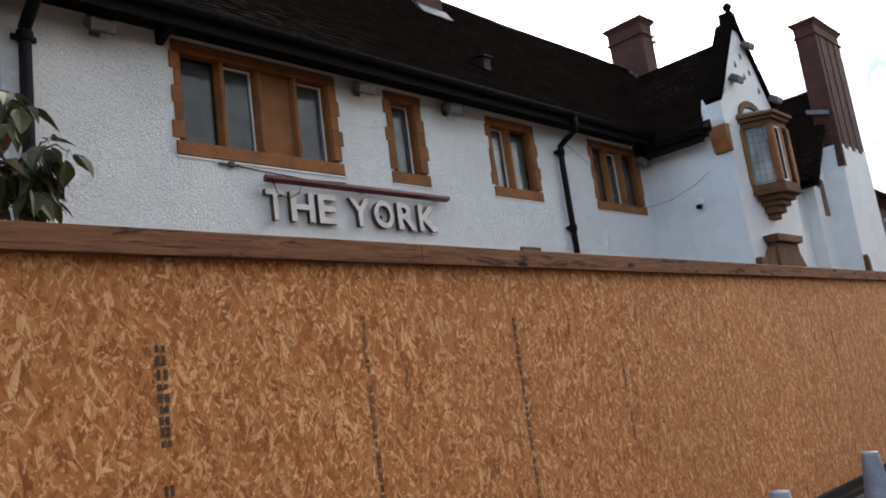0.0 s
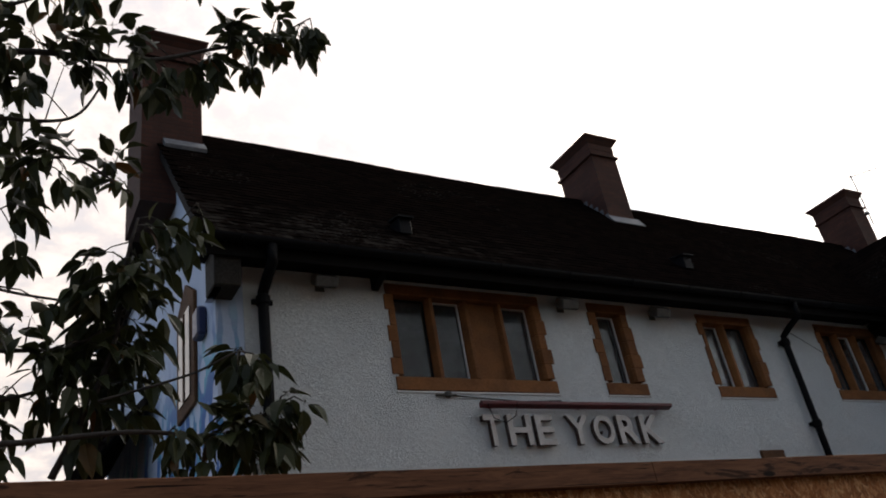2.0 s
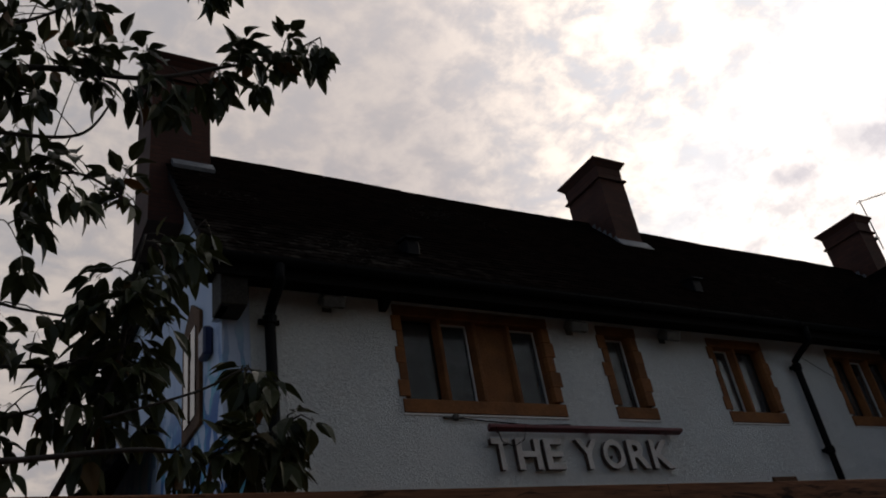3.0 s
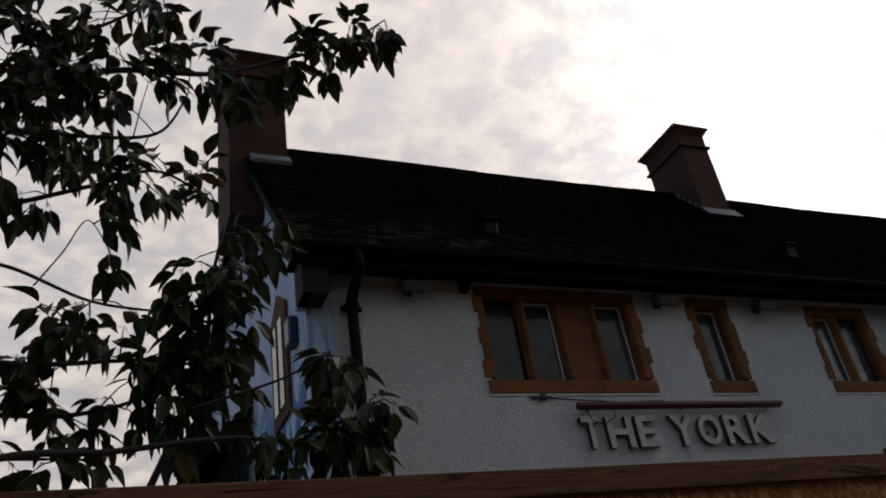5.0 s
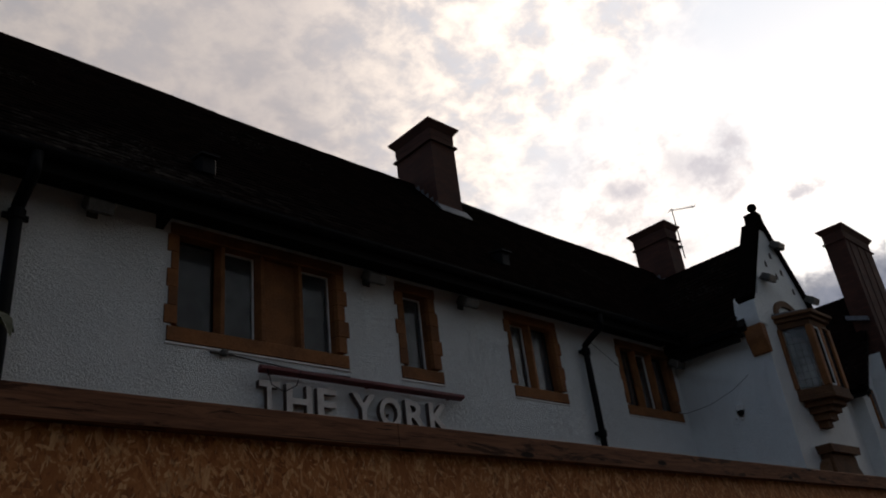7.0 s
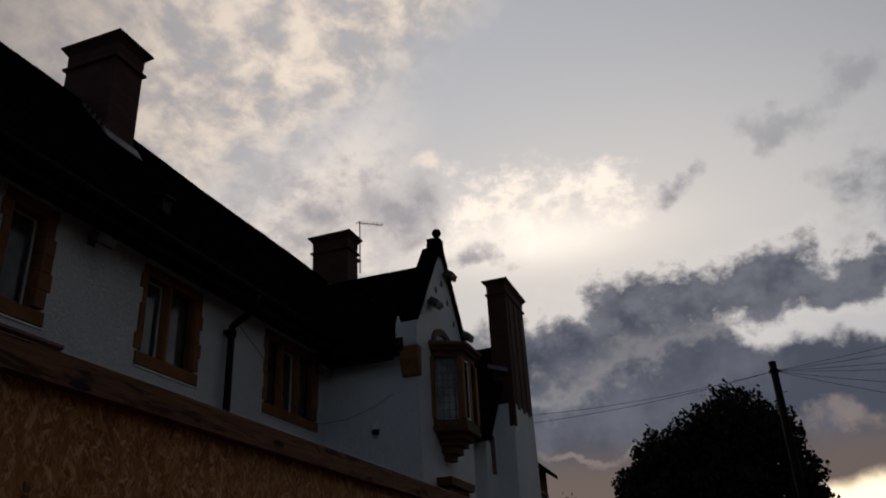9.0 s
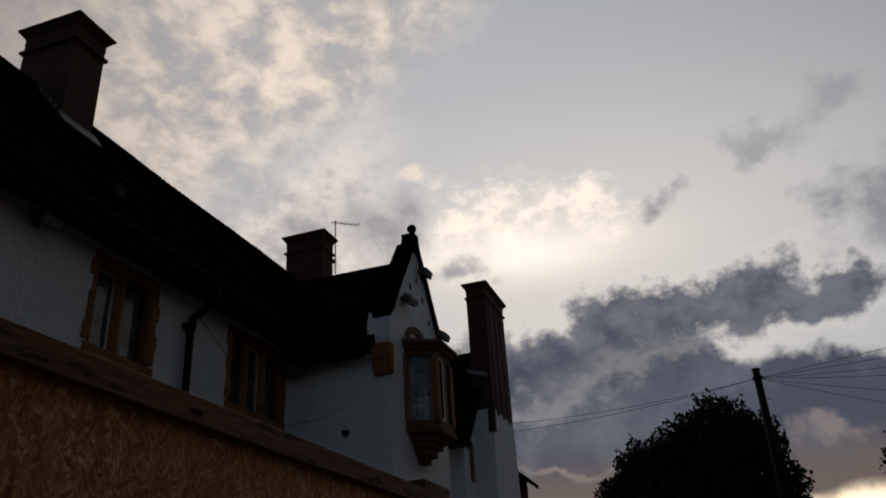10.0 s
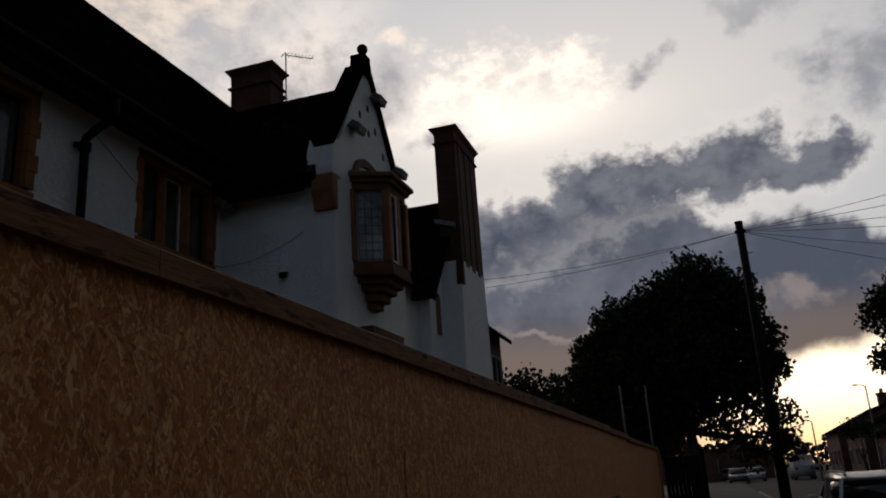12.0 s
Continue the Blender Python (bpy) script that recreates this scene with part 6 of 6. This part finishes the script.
simple_house(24.5, 26.2, 6.80, 13.6, 5.72, 8.6, "neighbouring house with a dark eave past the public house", HOUSE_BRICK, -1, False)
for k, (x0, x1, e, rg) in enumerate(((48, 55, 2.7, 4.2), (57, 65, 2.9, 4.3), (67, 75, 3.4, 5.0), (77, 85, 3.8, 5.6))):
    simple_house(x0, x1, -17.5 + 0.3 * k, -9.6 + 0.3 * k, e, rg, "low dark house across the road", HOUSE_BRICK, 1, k != 1)
simple_house(84, 92, 1.0, 9.0, 3.0, 4.4, "dark brick house far down the street", HOUSE_BRICK, -1)
simple_house(95, 103, -4.5, 1.5, 2.9, 4.3, "dark gabled house closing the street", HOUSE_BRICK, -1)
for k in range(5):
    simple_house(-30 + 14 * k, -18.5 + 14 * k, -21.0, -13.2, 5.0, 7.6, "brick terrace house across the road", HOUSE_BRICK, 1)


# ---- street things ----
def street_lamp(x, y, h, arm):
    s = thing("street_lamp", "slender grey street lamp with a short arm", "street lamp", "street lamps", (x, y, ROAD))
    bm = bmesh.new()
    tube(bm, [(0, 0, 0), (0, 0, 1.2), (0, 0, 1.25), (0, 0, h)], [0.08, 0.08, 0.055, 0.045], 10)
    part("column", bm, GALV, s)
    bm = bmesh.new()
    tube(bm, [(0, 0, h - 0.05), (0, arm * 0.5, h + 0.08), (0, arm, h + 0.1)], 0.03, 8)
    part("arm", bm, GALV, s)
    bm = bmesh.new()
    box(bm, -0.12, 0.12, min(arm, arm * 1.7), max(arm, arm * 1.7), h + 0.05, h + 0.14)
    soften(bm, 0.03)
    part("lantern", bm, LAMP_GREY, s)


street_lamp(66, -5.7, 4.1, 0.35)
street_lamp(62, -8.9, 5.9, 0.45)
for x, y in ((31.5, 3.95), (32.2, 3.15)):
    p = thing("slender_pole", "thin pale metal pole beyond the end of the hoarding", "pole", "slender poles", (x, y, G - 0.004))
    bm = bmesh.new()
    tube(bm, [(0, 0, 0), (0, 0, 4.15)], 0.03, 8)
    part("shaft", bm, GALV, p)
    bm = bmesh.new()
    lathe(bm, [(0.034, 0), (0.04, 0.03), (0.01, 0.05)], (0, 0, 4.14), 8)
    part("cap", bm, GALV, p)
warn = thing("warning_sign", "triangular road warning sign seen dark against the tree", "road sign", at=(44.0, 2.6, G - 0.004))
bm = bmesh.new()
tube(bm, [(0, 0, 0), (0, 0, 3.1)], 0.04, 8)
part("post", bm, GALV, warn)
bm = bmesh.new()
prism(bm, [(-0.42, 2.35), (0.42, 2.35), (0.0, 3.08)], "x", -0.06, -0.045)
part("red_plate", bm, SIGN_RED, warn)
bm = bmesh.new()
prism(bm, [(-0.28, 2.43), (0.28, 2.43), (0.0, 2.92)], "x", -0.066, -0.062)
part("white_field", bm, VAN_WHITE, warn)
bm = bmesh.new()
box(bm, -0.07, -0.068, -0.03, 0.03, 2.5, 2.75)
part("symbol_bar", bm, IRON, warn)


def vehicle(name, label, at, L, W, H, profile, roof_prof, paint, turn=0.0, cat="car", rails=False):
    """A car or van: shaped body, glazed upper part, wheels with tyre and rim, lamps, plates, mirrors."""
    v = thing(name, label, cat, "parked vehicles", at)
    v.rotation_euler = (0, 0, turn)
    v.scale = (1 / SCALE,) * 3
    bm = bmesh.new()
    prism(bm, profile, "y", -W / 2, W / 2)
    for q in bm.verts:
        q.co.y *= 1.0 - 0.05 * (abs(q.co.x) / (L / 2)) ** 3
    soften(bm, 0.05, 2)
    part("body", bm, paint, v, "", True)
    bm = bmesh.new()
    prism(bm, roof_prof, "y", -W / 2 + 0.05, W / 2 - 0.05)
    for q in bm.verts:
        if q.co.z > H - 0.25:
            q.co.y *= 0.84
    soften(bm, 0.03, 2)
    part("glazing", bm, CAR_GLASS, v, "dark tinted glazing", True)
    xs = [p[0] for p in roof_prof if p[1] > H - 0.2]
    bm = bmesh.new()
    n = 8
    a, b = min(xs) - 0.05, max(xs) + 0.05
    prism(bm, [(a - 0.1, H - 0.11)] + [(a + (b - a) * k / n, H - 0.035 + 0.05 * math.sin(math.pi * k / n)) for k in range(n + 1)] + [(b + 0.1, H - 0.11)], "y", -W / 2 * 0.86, W / 2 * 0.86)
    soften(bm, 0.025, 2)
    part("roof", bm, paint, v, "", True)
    for s in (-1, 1):
        for x in (min(p[0] for p in roof_prof) + 0.1, 0.1):
            bm = bmesh.new()
            tube(bm, [(x, s * (W / 2 - 0.04), H * 0.62), (x + 0.12 * (1 if x < 0 else 0), s * W / 2 * 0.84, H - 0.08)], 0.035, 6)
            part("pillar", bm, paint, v)
        bm = bmesh.new()
        box(bm, 0.75, 0.9, s * (W / 2 + 0.09) - 0.09, s * (W / 2 + 0.09) + 0.09, H * 0.62, H * 0.62 + 0.14)
        soften(bm, 0.03)
        part("mirror", bm, paint, v)
        if rails:
            bm = bmesh.new()
            tube(bm, bend([(a, s * W * 0.38, H - 0.03), (a + 0.15, s * W * 0.38, H + 0.03), (b - 0.15, s * W * 0.38, H + 0.03), (b, s * W * 0.38, H - 0.03)], 4), 0.02, 6)
            part("roof_rail", bm, GALV, v)
        bm = bmesh.new()
        box(bm, -L / 2 - 0.012, -L / 2 + 0.06, s * W * 0.40 - 0.09, s * W * 0.40 + 0.09, H * 0.48, H * 0.66)
        soften(bm, 0.02)
        part("tail_lamp", bm, LAMP_RED, v)
        bm = bmesh.new()
        box(bm, L / 2 - 0.08, L / 2 + 0.012, s * W * 0.36 - 0.16, s * W * 0.36 + 0.16, H * 0.42, H * 0.52)
        soften(bm, 0.02)
        part("headlight", bm, LAMP_LENS, v)
        for x in (-L * 0.30, L * 0.31):
            bm = bmesh.new()
            lathe(bm, [(0.20, -0.1), (0.29, -0.1), (0.315, -0.07), (0.315, 0.07), (0.29, 0.1), (0.20, 0.1)], (0, 0, 0), 22)
            bm.transform(Matrix.Translation((x, s * (W / 2 - 0.09), 0.315)) @ Matrix.Rotation(math.pi / 2, 4, "X"))
            wh = part("wheel", bm, RUBBER, v)
            bm = bmesh.new()
            lathe(bm, [(0.05, -0.105), (0.19, -0.102), (0.205, -0.08), (0.205, 0.08), (0.19, 0.102), (0.05, 0.105)], (0, 0, 0), 18)
            bm.transform(Matrix.Translation((x, s * (W / 2 - 0.09), 0.315)) @ Matrix.Rotation(math.pi / 2, 4, "X"))
            part("rim", bm, RIM, wh)
    bm = bmesh.new()
    box(bm, -L / 2 - 0.014, -L / 2 + 0.02, -0.26, 0.26, H * 0.40, H * 0.40 + 0.11)
    part("number_plate", bm, VAN_WHITE, v, "plain plate")
    return v


def hatchback(at, label, paint, turn=0.0, L=4.2, H=1.45, rails=False):
    body = [(-L / 2, 0.28), (-L / 2, 0.85), (-L / 2 + 0.08, 0.95), (L / 2 - 1.15, 0.93), (L / 2 - 0.25, 0.80), (L / 2, 0.60), (L / 2, 0.26)]
    upper = [(-L / 2 + 0.12, 0.90), (-L / 2 + 0.45, H - 0.05), (0.35, H - 0.03), (L / 2 - 1.0, 0.90)]
    return vehicle("car", label, at, L, 1.76, H, body, upper, paint, turn, "car", rails)


hatchback((17.2, -1.05, ROAD), "silver parked estate car with roof rails at the kerb", CAR_PAINT, 0.0, 4.4, 1.37, True)
for x, y, p in ((74, -0.4, DARK_PAINT), (80, -2.0, VAN_WHITE), (86, 0.0, DARK_PAINT), (92, -1.8, DARK_PAINT), (82, -6.0, VAN_WHITE)):
    hatchback((x, y, ROAD), "parked car far down the street", p, math.pi)
van_body = [(-2.6, 0.3), (-2.6, 2.2), (-2.5, 2.3), (1.2, 2.28), (1.9, 1.35), (2.5, 1.1), (2.6, 0.9), (2.6, 0.3)]
vehicle("van", "white delivery van parked down the street", (76.0, -5.4, ROAD), 5.2, 1.95, 2.3, van_body, [(0.9, 1.35), (1.16, 2.2), (1.24, 2.2), (1.86, 1.36)], VAN_WHITE, math.pi, "van")

# the dark line of trees that closes the distance
rf = random.Random(31)
spots = []
for k in range(9000):
    y = rf.uniform(-75, 60)
    high = 4.0 + 2.6 * noise.noise((y * 0.09, 3.0, 0)) + 1.4 * noise.noise((y * 0.4, 7.0, 0))
    s = rf.uniform(0.35, 0.9)
    spots.append(Matrix.Translation((118 + rf.uniform(-4, 4), y, ROAD + high * rf.random() ** 0.6)) @ Euler((rf.uniform(0, 6.3), rf.uniform(0, 6.3), 0)).to_matrix().to_4x4() @ Matrix.Scale(s, 4))
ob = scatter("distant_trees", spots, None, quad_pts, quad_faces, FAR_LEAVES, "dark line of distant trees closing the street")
tagged(ob, category="trees")

gate = thing("timber_gate", "dark close-boarded timber gate beyond the hoarding's end", "gate", at=(30.4, 2.2, G))
for k in range(9):
    block("board", (-0.02, 0.02, -0.55 + k * 0.125, -0.432 + k * 0.125, 0.05, 1.66 + 0.02 * (k % 2)), DARK_WOOD, gate, "", 0.004)
for z in (0.35, 1.35):
    block("ledge", (0.022, 0.07, -0.55, 0.57, z, z + 0.1), DARK_WOOD, gate, "", 0.004)
block("gate_post", (-0.05, 0.08, -0.70, -0.56, 0.0, 1.85), DARK_WOOD, gate, "", 0.01)

# ---- plan units to metres ----
for ob in list(scene.objects):
    if ob.parent is None and ob.type in {"MESH", "EMPTY"}:
        ob.location = ob.location * SCALE
        ob.scale = ob.scale * SCALE
